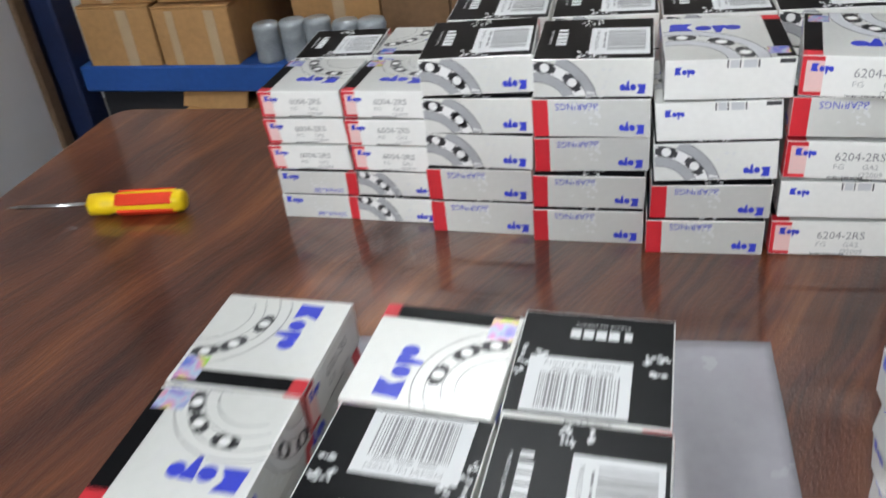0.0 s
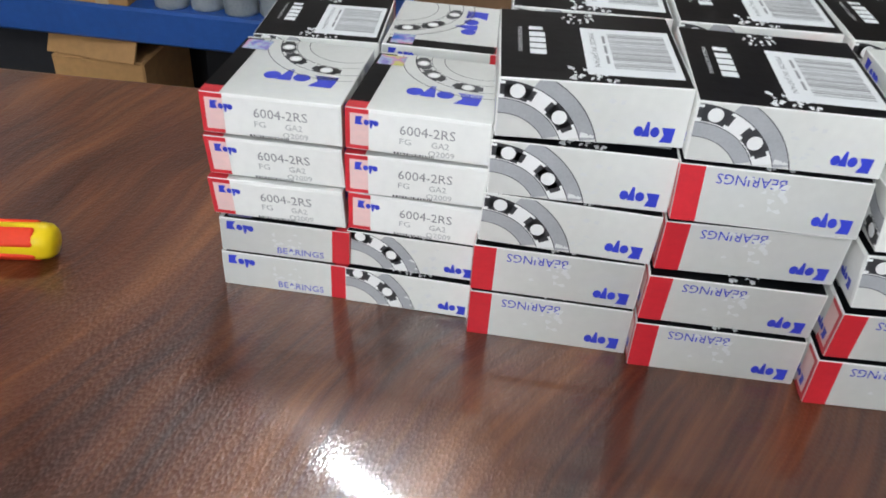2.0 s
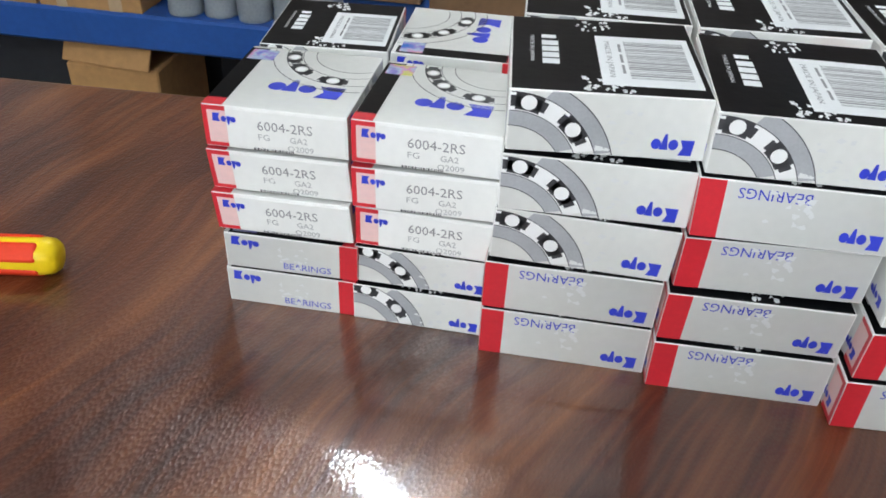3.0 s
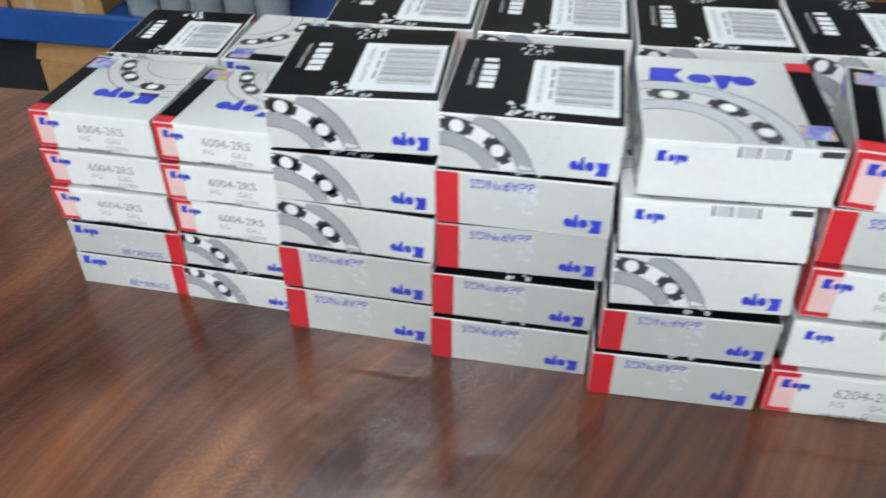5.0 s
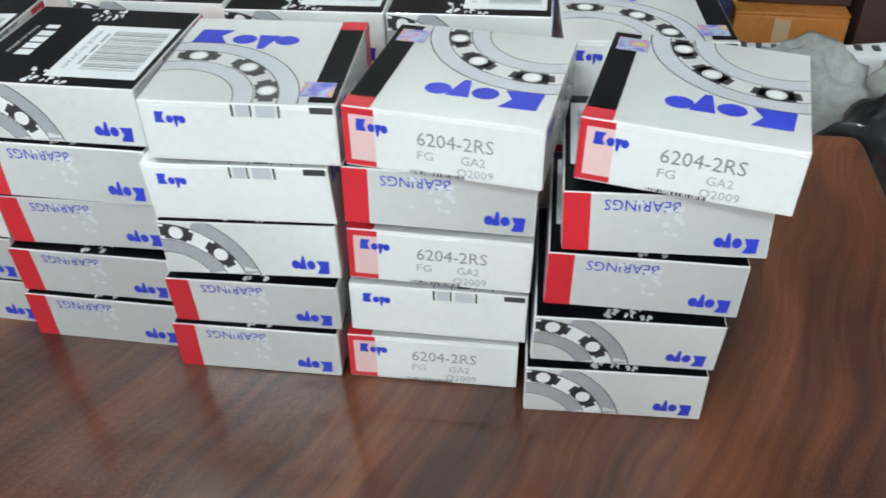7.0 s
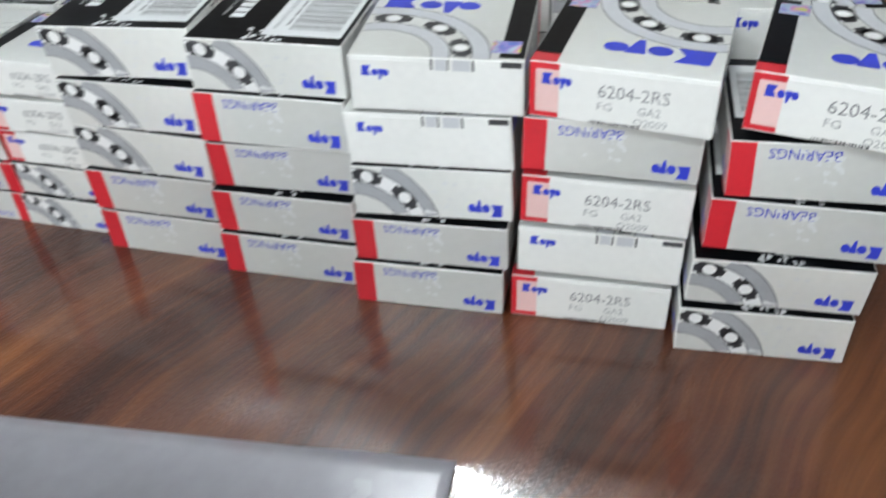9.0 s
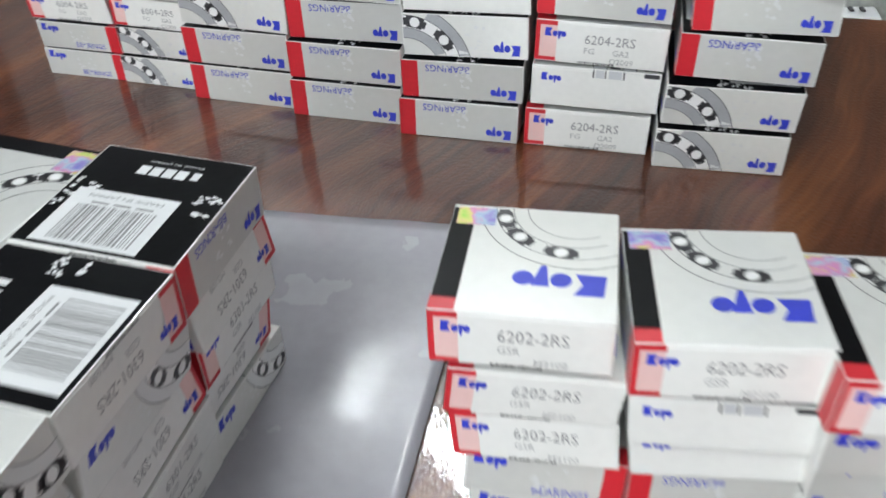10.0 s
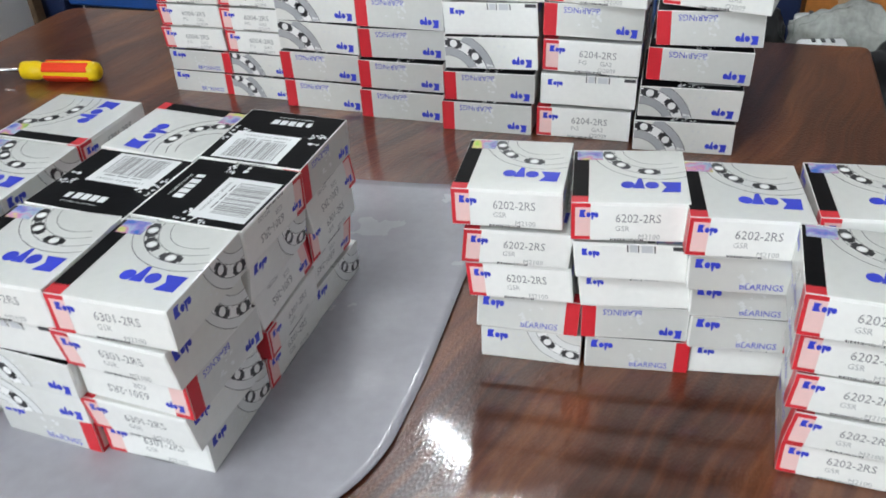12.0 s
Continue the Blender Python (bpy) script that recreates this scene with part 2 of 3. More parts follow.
BAG = clear_bag()
BLACK_BAG = node_mat("black_bag_plastic", (0.010, 0.010, 0.011), 0.3, var=0.3, scale=60, bump=0.5, bump_scale=70)


def tube_glow():
    m = bpy.data.materials.new("lit_tube")
    m.use_nodes = True
    b = m.node_tree.nodes["Principled BSDF"]
    b.inputs["Emission Color"].default_value = (0.93, 0.97, 1, 1)
    b.inputs["Emission Strength"].default_value = TUBE_POWER
    return m


GLOW = tube_glow()


# ---- mesh helpers ----
def mesh_ob(name, verts, faces, mats, parent=None, label="", idx=None, smooth=False):
    me = bpy.data.meshes.new(name)
    me.from_pydata([tuple(v) for v in verts], [], faces)
    for m in mats if isinstance(mats, (list, tuple)) else [mats]:
        me.materials.append(m)
    if idx is not None:
        me.polygons.foreach_set("material_index", idx)
    if smooth:
        me.polygons.foreach_set("use_smooth", [True] * len(me.polygons))
    me.update()
    ob = new(name, me)
    if parent:
        ob.parent = parent
    if label:
        ob["label"] = label
    return ob


def part(name, bm, material, parent, label="", smooth=False):
    me = bpy.data.meshes.new(name)
    bm.normal_update()
    bm.to_mesh(me)
    bm.free()
    for m in material if isinstance(material, (list, tuple)) else [material]:
        me.materials.append(m)
    if smooth:
        me.polygons.foreach_set("use_smooth", [True] * len(me.polygons))
    ob = new(name, me)
    if parent:
        ob.parent = parent
    if label:
        ob["label"] = label
    return ob


def box_bm(x0, x1, y0, y1, z0, z1, bevel=0.0, segs=1):
    bm = bmesh.new()
    bmesh.ops.create_cube(bm, size=1)
    for v in bm.verts:
        v.co = Vector(((x0 + x1) / 2 + v.co.x * (x1 - x0), (y0 + y1) / 2 + v.co.y * (y1 - y0), (z0 + z1) / 2 + v.co.z * (z1 - z0)))
    if bevel:
        bmesh.ops.bevel(bm, geom=bm.edges[:], offset=bevel, segments=segs, affect="EDGES", profile=0.6)
    return bm


def cyl_bm(r0, r1, z0, z1, n=24, m=None):
    bm = bmesh.new()
    bmesh.ops.create_cone(bm, cap_ends=True, segments=n, radius1=r0, radius2=r1, depth=z1 - z0, matrix=Matrix.Translation((0, 0, (z0 + z1) / 2)))
    if m:
        bmesh.ops.transform(bm, matrix=m, verts=bm.verts[:])
    return bm


def letters(text):
    """Verts and faces of a text in the built-in font, scaled to a unit-wide strip: verts (u, v), faces, height over width."""
    cu = bpy.data.curves.new("lettering", "FONT")
    cu.body, cu.resolution_u = text, 2
    ob = new("lettering", cu)
    dg = bpy.context.evaluated_depsgraph_get()
    me = bpy.data.meshes.new_from_object(ob.evaluated_get(dg))
    pts = np.array([v.co[:2] for v in me.vertices])
    faces = [tuple(p.vertices) for p in me.polygons]
    bpy.data.objects.remove(ob)
    bpy.data.curves.remove(cu)
    bpy.data.meshes.remove(me)
    lo, hi = pts.min(0), pts.max(0)
    return (pts - lo) / (hi - lo), faces


class Print:
    """Flat ink shapes gathered on one face of a box, in fractions of that face (u to the right, v up)."""

    def __init__(self, face, w, h, lift):
        self.face, self.w, self.h, self.lift = face, w, h, lift
        self.verts, self.faces, self.idx = [], [], []
        self.ratio = 1.0 if face in "AB" else h / w

    def place(self, u, v, extra=0.0):
        w, h, e = self.w, self.h, self.lift + extra
        a = (u - 0.5) * w
        if self.face == "A":
            return (a, (v - 0.5) * w, h + e)
        if self.face == "B":
            return (-a, (v - 0.5) * w, -e)
        z = v * h
        return {"E": (w / 2 + e, a, z), "W": (-w / 2 - e, -a, z), "N": (-a, w / 2 + e, z), "S": (a, -w / 2 - e, z)}[self.face]

    def poly(self, pts, mat=0, extra=0.0):
        n = len(self.verts)
        self.verts += [self.place(u, v, extra) for u, v in pts]
        self.faces.append(tuple(range(n, n + len(pts))))
        self.idx.append(mat)

    def rect(self, u0, v0, u1, v1, mat=0, extra=0.0):
        self.poly([(u0, v0), (u1, v0), (u1, v1), (u0, v1)], mat, extra)

    def ellipse(self, u, v, ru, rv, mat=0, extra=0.0, n=18):
        self.poly([(u + ru * math.cos(2 * math.pi * i / n), v + rv * math.sin(2 * math.pi * i / n)) for i in range(n)], mat, extra)

    def ring(self, u, v, r0, r1, a0, a1, mat=0, extra=0.0, n=36, box=(0.0, 0.0, 1.0, 1.0), squash=1.0):
        """Part of an annulus in widths of the box, cut off at the borders of box."""
        for i in range(n):
            quad = []
            for a, r in ((i, r0), (i, r1), (i + 1, r1), (i + 1, r0)):
                t = radians(a0 + (a1 - a0) * a / n)
                quad.append((u + r * math.cos(t), v + squash * r * math.sin(t) / self.ratio))
            cu, cv = sum(q[0] for q in quad) / 4, sum(q[1] for q in quad) / 4
            if box[0] < cu < box[2] and box[1] < cv < box[3]:
                quad = [(min(max(q[0], box[0]), box[2]), min(max(q[1], box[1]), box[3])) for q in quad]
                self.poly(quad[::-1] if a1 > a0 else quad, mat, extra)

    def text(self, body, u0, v0, u1, v1, mat=0, extra=0.0, flip=False):
        pts, faces = letters(body)
        n = len(self.verts)
        for x, y in pts:
            self.verts.append(self.place(u0 + x * (u1 - u0), v0 + y * (v1 - v0), extra))
        for f in faces:
            self.faces.append(tuple(i + n for i in f))
            self.idx.append(mat)

    def done(self, name, mats, parent, label=""):
        return mesh_ob(name, self.verts, self.faces, mats, parent, label, self.idx)


def brand_mark(p, u0, v0, u1, v1):
    """A blue brand mark as plain shapes: a notched block, a disc, a wedge and another disc."""
    U, V = lambda a: u0 + a * (u1 - u0), lambda b: v0 + b * (v1 - v0)
    p.poly([(U(0), V(0.25)), (U(0.33), V(0.25)), (U(0.25), V(0.62)), (U(0.34), V(1)), (U(0.03), V(1))])
    for c in (0.48, 0.88):
        p.poly([(U(c + 0.115 * math.cos(0.3927 * i)), V(0.5 + 0.26 * math.sin(0.3927 * i))) for i in range(16)])
    p.poly([(U(0.60), V(0.76)), (U(0.64), V(0.0)), (U(0.70), V(0.0)), (U(0.80), V(0.76))])
    return p


def splash(p, rng, u0, v0, u1, v1, count, size, mat=0):
    """Small broken white flecks scattered in a patch of print."""
    for _ in range(count):
        u, v, a = rng.uniform(u0, u1), rng.uniform(v0, v1), rng.uniform(0, 6.28)
        s = size * rng.uniform(0.5, 1.1)
        pts = []
        for k in range(rng.choice((3, 4, 4))):
            t = a + k * 1.7 + rng.uniform(-0.3, 0.3)
            r = s * rng.uniform(0.5, 1.0)
            pts.append((min(max(u + r * math.cos(t), 0.01), 0.99), min(max(v + r * 0.7 * math.sin(t) / p.ratio, 0.02), 0.98)))
        pts.sort(key=lambda q: math.atan2(q[1] - v, q[0] - u))
        p.poly(pts, mat)


def ball_track(p, cu, cv, radius, angles, box, gap=1.0, squash=1.0):
    """A quarter of a ball bearing seen from the side: two races, cage and balls."""
    lo, hi = min(angles) - 40, max(angles) + 40
    for r0, r1, m, e in ((0.84, 1.0, 1, 0), (0.66, 0.84, 2, 0), (0.50, 0.66, 1, 0), (0.990, 1.0, 0, 2e-5), (0.838, 0.847, 0, 2e-5), (0.652, 0.66, 0, 2e-5), (0.50, 0.508, 0, 2e-5)):
        p.ring(cu, cv, r0 * radius, r1 * radius, lo, hi, m, e, 60, box, squash)
    for a in angles:
        p.ring(cu, cv, 0.67 * radius, 0.84 * radius, a - 9.5, a + 9.5, 0, 2.5e-5, 8, box, squash)
        p.ring(cu, cv, 0.70 * radius, 0.81 * radius, a - 13, a + 13, 0, 2.5e-5, 8, box, squash)
        t = radians(a)
        u, v = cu + 0.755 * radius * math.cos(t), cv + squash * 0.755 * radius * math.sin(t) / p.ratio
        if box[0] < u < box[2] and box[1] < v < box[3]:
            for k, m in ((0.075, 2), (0.052, 3)):
                pts = [(min(max(u + k * radius * math.cos(i * 0.4488), box[0]), box[2]), min(max(v + k * radius * math.sin(i * 0.4488) / p.ratio, box[1]), box[3])) for i in range(14)]
                p.poly(pts, m, 3.5e-5 if m == 2 else 4.5e-5)


def bearing_box(w, h, number, code_a, code_b, code_c, label, ring=(0.14, 0.67), sticker=(0.80, 0.09, 0.965, 0.245), race=None, mark=(0.06, 0.61, 0.66, 0.84)):
    """A square printed carton for one bearing. South white end, north numbered end, east lettered side, west ball side, black underside."""
    rng = random.Random(int(w * 1e5))
    bm = box_bm(-w / 2, w / 2, -w / 2, w / 2, 0, h, 0.00035, 2)
    bm.normal_update()
    for f in bm.faces:
        n = f.normal
        worn = max(abs(n.x), abs(n.y), abs(n.z)) < 0.97
        f.material_index = 1 if worn or abs(n.y) > 0.6 else 2 if n.z < -0.6 else 0
    root = part("bearing_box", bm, [SILVER, WHITE, BLACK], None)
    tagged(root, label, "bearing box")
    L = 6e-5
    # tucked end flaps
    for s in (-1, 1):
        b2 = box_bm(-0.485 * w, 0.485 * w, -0.00014, 0.00014, 0.045 * h, 0.94 * h, 0.0001)
        bmesh.ops.translate(b2, vec=(0, s * w / 2, 0), verts=b2.verts[:])
        part("end_flap", b2, WHITE, root, "white card end flap")
    F = 0.00014 + L
    # lid
    p = Print("A", w, h, L)
    p.rect(0.855, 0.035, 0.995, 0.90)
    p.done("black_band", BLACK, root, "black printed band")
    p = Print("A", w, h, L)
    p.rect(0.855, 0.885, 0.998, 0.998)
    p.face, p.lift = "N", F
    p.rect(0.002, 0.03, 0.035, 0.985)
    p.rect(0.035, 0.88, 0.165, 0.985)
    p.rect(0.035, 0.03, 0.165, 0.12)
    p.face, p.lift = "E", L
    p.rect(0.865, 0.01, 0.998, 0.99)
    p.done("red_corner", RED, root, "red printed corner")
    p = Print("N", w, h, F)
    p.rect(0.035, 0.12, 0.165, 0.88)
    p.done("pink_square", PINK, root)
    p = Print("A", w, h, L)
    ball_track(p, ring[0], 0.0, ring[1], (88, 50, 16) if race is None else (81, 44, 17), (0.004, 0.012, 0.85, 0.99))
    p.done("bearing_print", [STEEL_DARK, race or STEEL_LIGHT, SILVER, BALL], root, "printed grey ball bearing")
    p = Print("S", w, h, F)
    for a, b, m in ((0.475, 0.487, 0), (0.50, 0.565, 1), (0.60, 0.70, 1), (0.71, 0.722, 0), (0.57, 0.58, 0), (0.87, 0.985, 0)):
        p.rect(a, 0.79 if a < 0.8 else 0.88, b, 0.985, m)
    p.done("fold_print", [STEEL_DARK, STEEL_LIGHT], root)
    p = Print("A", w, h, 0.00012)
    p.rect(*sticker)
    p.done("hologram_sticker", HOLO, root, "iridescent foil sticker")
    brand_mark(Print("A", w, h, L), *mark).done("brand_mark", BLUE, root)
    # sides
    brand_mark(Print("S", w, h, F), 0.075, 0.58, 0.235, 0.83).done("brand_mark", BLUE, root)
    brand_mark(Print("N", w, h, F + L), 0.07, 0.56, 0.235, 0.82).done("brand_mark", BLUE, root)
    brand_mark(Print("E", w, h, L), 0.05, 0.58, 0.265, 0.92).done("brand_mark", BLUE, root)
    brand_mark(Print("W", w, h, L), 0.06, 0.58, 0.275, 0.92).done("brand_mark", BLUE, root)
    p = Print("E", w, h, L)
    p.text("BEARINGS", 0.44, 0.10, 0.80, 0.28)
    p.done("lettering", BLUE, root)
    p = Print("E", w, h, 9e-5)
    splash(p, rng, 0.42, 0.10, 0.64, 0.72, 14, 0.040)
    tagged(p.done("splash_print", PALE, root), kind="stuff")
    p = Print("W", w, h, L)
    ball_track(p, 0.98, 1.39, 0.54, (220.6, 258.7), (0.40, 0.012, 0.996, 0.985))
    p.done("bearing_print", [STEEL_DARK, PALE if w < 0.040 else STEEL_MID, BALL, BALL], root, "printed grey ball bearing")
    p = Print("W", w, h, 9e-5)
    splash(p, rng, 0.30, 0.20, 0.56, 0.9, 13, 0.036)
    tagged(p.done("splash_print", PALE, root), kind="stuff")
    p = Print("N", w, h, F)
    p.text(number, 0.38, 0.50, 0.76, 0.72)
    p.done("part_number", NUMBER, root)
    for body, box in ((code_a, (0.38, 0.27, 0.38 + 0.04 * len(code_a), 0.41)), (code_b, (0.60, 0.27, 0.72, 0.41)), (code_c, (0.58, 0.07, 0.76, 0.20))):
        if body:
            p = Print("N", w, h, F)
            p.text(body, *box)
            p.done("small_code", FAINT, root)
    # printed code strip along the foot of the numbered end
    p = Print("N", w, h, F)
    u = 0.34
    while u < 0.62:
        b = rng.choice((0.004, 0.007, 0.012))
        p.rect(u, 0.015, u + b, 0.075)
        u += b + rng.choice((0.005, 0.008))
    tagged(p.done("code_strip", TEXT, root), kind="stuff")
    # underside
    p = Print("B", w, h, 0.0001)
    p.rect(0.25, 0.46, 0.90, 0.965)
    lab = p.done("barcode_label", LABEL, root, "white barcode label")
    p = Print("B", w, h, 0.00014)
    u = 0.32
    while u < 0.82:
        b = rng.choice((0.005, 0.007, 0.011, 0.016))
        p.rect(u, 0.61, u + b, 0.93)
        u += b + rng.choice((0.006, 0.009, 0.014))
    for k in range(3):
        p.rect(0.36 + 0.14 * k, 0.575, 0.47 + 0.14 * k, 0.59)
    p.text("MADE IN JAPAN", 0.33, 0.495, 0.80, 0.535)
    tagged(p.done("barcode", NUMBER, lab), kind="stuff")
    p = Print("B", w, h, L)
    for k in range(5):
        a = 0.27 + k * 0.083
        p.rect(a, 0.165, a + (0.05 if k == 0 else 0.067), 0.255 if k else 0.245)
    p.done("maker_mark", LABEL, root, "white maker mark as plain bars")
    p = Print("B", w, h, L)
    p.text("MADE IN JAPAN", 0.29, 0.095, 0.64, 0.125)
    p.done("origin_line", LABEL, root)
    p = Print("B", w, h, L)
    splash(p, rng, 0.80, 0.36, 0.97, 0.56, 22, 0.035)
    splash(p, rng, 0.03, 0.36, 0.18, 0.56, 20, 0.035)
    splash(p, rng, 0.93, 0.56, 0.98, 0.66, 6, 0.025)
    tagged(p.done("splash_print", LABEL, root, "scattered white flecks"), kind="stuff")
    return root


FLIP = pose(0, 0, 0, 0, 180, 0)
# side that faces the front, and whether the lid is up: turns about z
TURN = {"W": (0, 0), "N": (180, 0), "Eu": (-90, 0), "Bu": (90, 0), "E": (90, 1), "Bf": (-90, 1), "Wf": (0, 1), "Nf": (180, 1)}


def box_pose(x, y, z, h, code, yaw=0.0, tip=0.0, roll=0.0):
    """The pose of a box whose middle is at x, y, standing at z, turned so that its coded side faces the front."""
    a, f = TURN[code]
    m = pose(x, y, z, tip, roll, yaw) @ Matrix.Rotation(radians(a), 4, "Z")
    return m @ Matrix.Translation((0, 0, h)) @ FLIP if f else m


SHOWS = {"N": "numbered end and red corner", "W": "plain white end", "E": "red-banded side, black face up",
         "Eu": "red-banded lettered side, lid up", "Bf": "printed bearing, black face up", "Bu": "printed bearing, lid up",
         "Wf": "plain end, black face up", "Nf": "numbered end, black barcode face up"}


# ---- setting ----
def slab(name, x0, x1, y0, y1, z0, z1, mat, label, cat, bevel=0.0):
    return tagged(part(name, box_bm(x0, x1, y0, y1, z0, z1, bevel), mat, None), label, cat, kind="structure")


X0, X1, Y0, Y1, ZF, ZC = -1.7, 2.2, -2.3, 2.3, -0.75, 2.0
slab("floor", X0, X1, Y0, Y1, ZF - 0.1, ZF, FLOOR, "dark grey concrete floor under the table", "floor")
slab("ceiling", X0, X1, Y0, Y1, ZC, ZC + 0.1, CEIL, "plain off-white ceiling with tube lamps", "ceiling")
# unseen closing wall, coloured dark so the tabletop mirrors less light
slab("wall_north", X0, X1, Y1, Y1 + 0.1, ZF, ZC, DIM_WALL, "unseen back wall, dark brown to dim reflections in the tabletop", "wall")
slab("wall_east", X1, X1 + 0.1, Y0, Y1, ZF, ZC, WALL, "light grey painted wall", "wall")
slab("wall_west", X0 - 0.1, X0, Y0, Y1, ZF, ZC, WALL, "light grey painted wall", "wall")
# south wall with a window opening
slab("wall_south", X0, -1.6, Y0 - 0.1, Y0, ZF, ZC, WALL, "light grey wall beside the window", "wall")
slab("wall_south", 0.4, X1, Y0 - 0.1, Y0, ZF, ZC, WALL, "light grey wall beside the window", "wall")
slab("wall_south", -1.6, 0.4, Y0 - 0.1, Y0, ZF, 0.1, WALL, "light grey wall below the window", "wall")
slab("wall_south", -1.6, 0.4, Y0 - 0.1, Y0, 1.7, ZC, WALL, "light grey wall above the window", "wall")
area_light("window_light", look((-0.6, Y0 - 0.05, 0.9), (-0.6, 0, 0.6)), 1.95, 1.5, WINDOW_POWER, (0.95, 0.98, 1.0))
# partition beside the table
part_wall = slab("wall_partition", -0.56, -0.50, -0.9, 0.335, ZF, 1.3, WALL, "light grey painted partition beside the table", "wall")
slab("trim", -0.565, -0.495, 0.335, 0.352, ZF, 1.3, TRIM, "brown wooden edge trim of the partition", "trim", 0.002)

# ---- tube lamp ----
def tube_lamp(p0, p1):
    a, b = Vector(p0), Vector(p1)
    d = b - a
    m = Matrix.Translation(a) @ d.to_track_quat("Z", "Y").to_matrix().to_4x4()
    root = tagged(new("tube_lamp"), "white ceiling lamp with one lit tube", "lamp")
    root.matrix_world = m
    part("lit_tube", cyl_bm(0.013, 0.013, 0.03, d.length - 0.03, 20), GLOW, root, "glowing white tube", True)
    for z in (0.0, d.length - 0.03):
        part("end_cap", cyl_bm(0.02, 0.02, z, z + 0.03, 20), WHITE, root)
    up = m.to_3x3().inverted() @ Vector((0, 0, 1))
    o = up * 0.05
    bm = box_bm(-0.02, 0.02, -0.02, 0.02, 0, d.length, 0.004)
    bmesh.ops.translate(bm, vec=o, verts=bm.verts[:])
    part("housing", bm, WHITE, root)
    return root


tube_lamp((-0.51, 1.505, 1.90), (0.09, 1.085, 1.90))
tube_lamp((-0.95, -1.40, 1.90), (0.05, -2.10, 1.90))

# ---- table ----
def table():
    root = tagged(new("table"), "dark red-brown lacquered wooden table with rounded corners", "table")
    x0, x1, y0, y1, th = -0.265, 0.320, -0.80, 0.145, 0.028
    corners = [((0.331, 0.162), 0.008), ((-0.268, 0.1425), 0.020), ((-0.262, -0.80), 0.02), ((0.331, -0.80), 0.02)]
    pts = []
    for k, (c, r) in enumerate(corners):
        c, a, b = Vector(c), Vector(corners[k - 1][0]), Vector(corners[(k + 1) % 4][0])
        p, q = c + (a - c).normalized() * r, c + (b - c).normalized() * r
        for n in range(9):
            t = n / 8
            v = p * (1 - t) ** 2 + c * 2 * t * (1 - t) + q * t * t
            pts.append((v.x, v.y))
    bm = bmesh.new()
    f = bm.faces.new([bm.verts.new((x, y, 0)) for x, y in pts])
    ext = bmesh.ops.extrude_face_region(bm, geom=[f])
    bmesh.ops.translate(bm, vec=(0, 0, -th), verts=[v for v in ext["geom"] if isinstance(v, bmesh.types.BMVert)])
    bmesh.ops.recalc_face_normals(bm, faces=bm.faces[:])
    rim = [e for e in bm.edges if all(abs(v.co.z) < 1e-6 for v in e.verts)]
    bmesh.ops.bevel(bm, geom=rim, offset=0.004, segments=3, affect="EDGES", profile=0.5)
    part("tabletop", bm, WOOD, root, "glossy dark wood-grain top")
    for x in (x0 + 0.05, x1 - 0.05):
        for y in (y0 + 0.05, y1 - 0.05):
            part("leg", box_bm(x - 0.02, x + 0.02, y - 0.02, y + 0.02, ZF, -th, 0.003), EDGE_WOOD, root)
    for y in (y0 + 0.05, y1 - 0.05):
        part("apron", box_bm(x0 + 0.07, x1 - 0.07, y - 0.009, y + 0.009, -th - 0.06, -th, 0.002), EDGE_WOOD, root)
    return root


table()

# ---- plastic sheet ----
def plastic_sheet():
    """A milky sheet lying on the table, with rounded front corner and slight waves."""
    rng = random.Random(5)
    nx, ny = 46, 46
    verts, faces = [], []
    for j in range(ny + 1):
        for i in range(nx + 1):
            s, t = i / nx, j / ny
            y = -0.325 + 0.255 * t
            flare = 0.0065 * min(1.0, (-0.07 - y) / 0.13)
            corner = 0.075 * max(0.0, (-0.232 - y) / 0.09) ** 2
            left, right = -0.026, 0.1475 + flare - corner
            x = left + (right - left) * s
            y += -0.0155 * (1 - s) * t
            z = 0.0006 + 0.0007 * (0.5 + noise.noise((x * 18, y * 18, 2.0))) + (0.0006 * (0.5 + noise.noise((x * 40, y * 40, 9))) if s > 0.8 else 0)
            verts.append((x, y, max(z, 0.0004)))
    for j in range(ny):
        for i in range(nx):
            a = j * (nx + 1) + i
            faces.append((a, a + 1, a + nx + 2, a + nx + 1))
    ob = mesh_ob("plastic_sheet", verts, faces, SHEET, smooth=True)
    mod = ob.modifiers.new("thickness", "SOLIDIFY")
    mod.thickness, mod.offset = 0.00025, 1
    return tagged(ob, "milky translucent plastic sheet lying on the table", "plastic sheet")


plastic_sheet()

# ---- boxes ----
W4, H4 = 0.0487, 0.0165
W0, H0 = 0.0414, 0.0130
W3, H3 = 0.0386, 0.0137
W2, H2 = 0.0352, 0.0134
BIG = "silver-white", bearing_box(W4, H4, "6204-2RS", "FG", "GA2", "O2009", "silver and white cardboard bearing box with blue print")
MID = "small silver-white", bearing_box(W0, H0, "6004-2RS", "FG", "GA2", "O2009", "small silver and white cardboard bearing box with red corner", (0.17, 0.64), (0.77, 0.06, 0.97, 0.24), SILVER, (0.12, 0.52, 0.66, 0.76))
SML = "small white", bearing_box(W2, H2, "6202-2RS", "GSR", "", "M2100", "small white cardboard bearing box with red corner", (0.255, 0.576), (0.73, 0.03, 0.965, 0.21), SILVER, (0.06, 0.56, 0.58, 0.80))
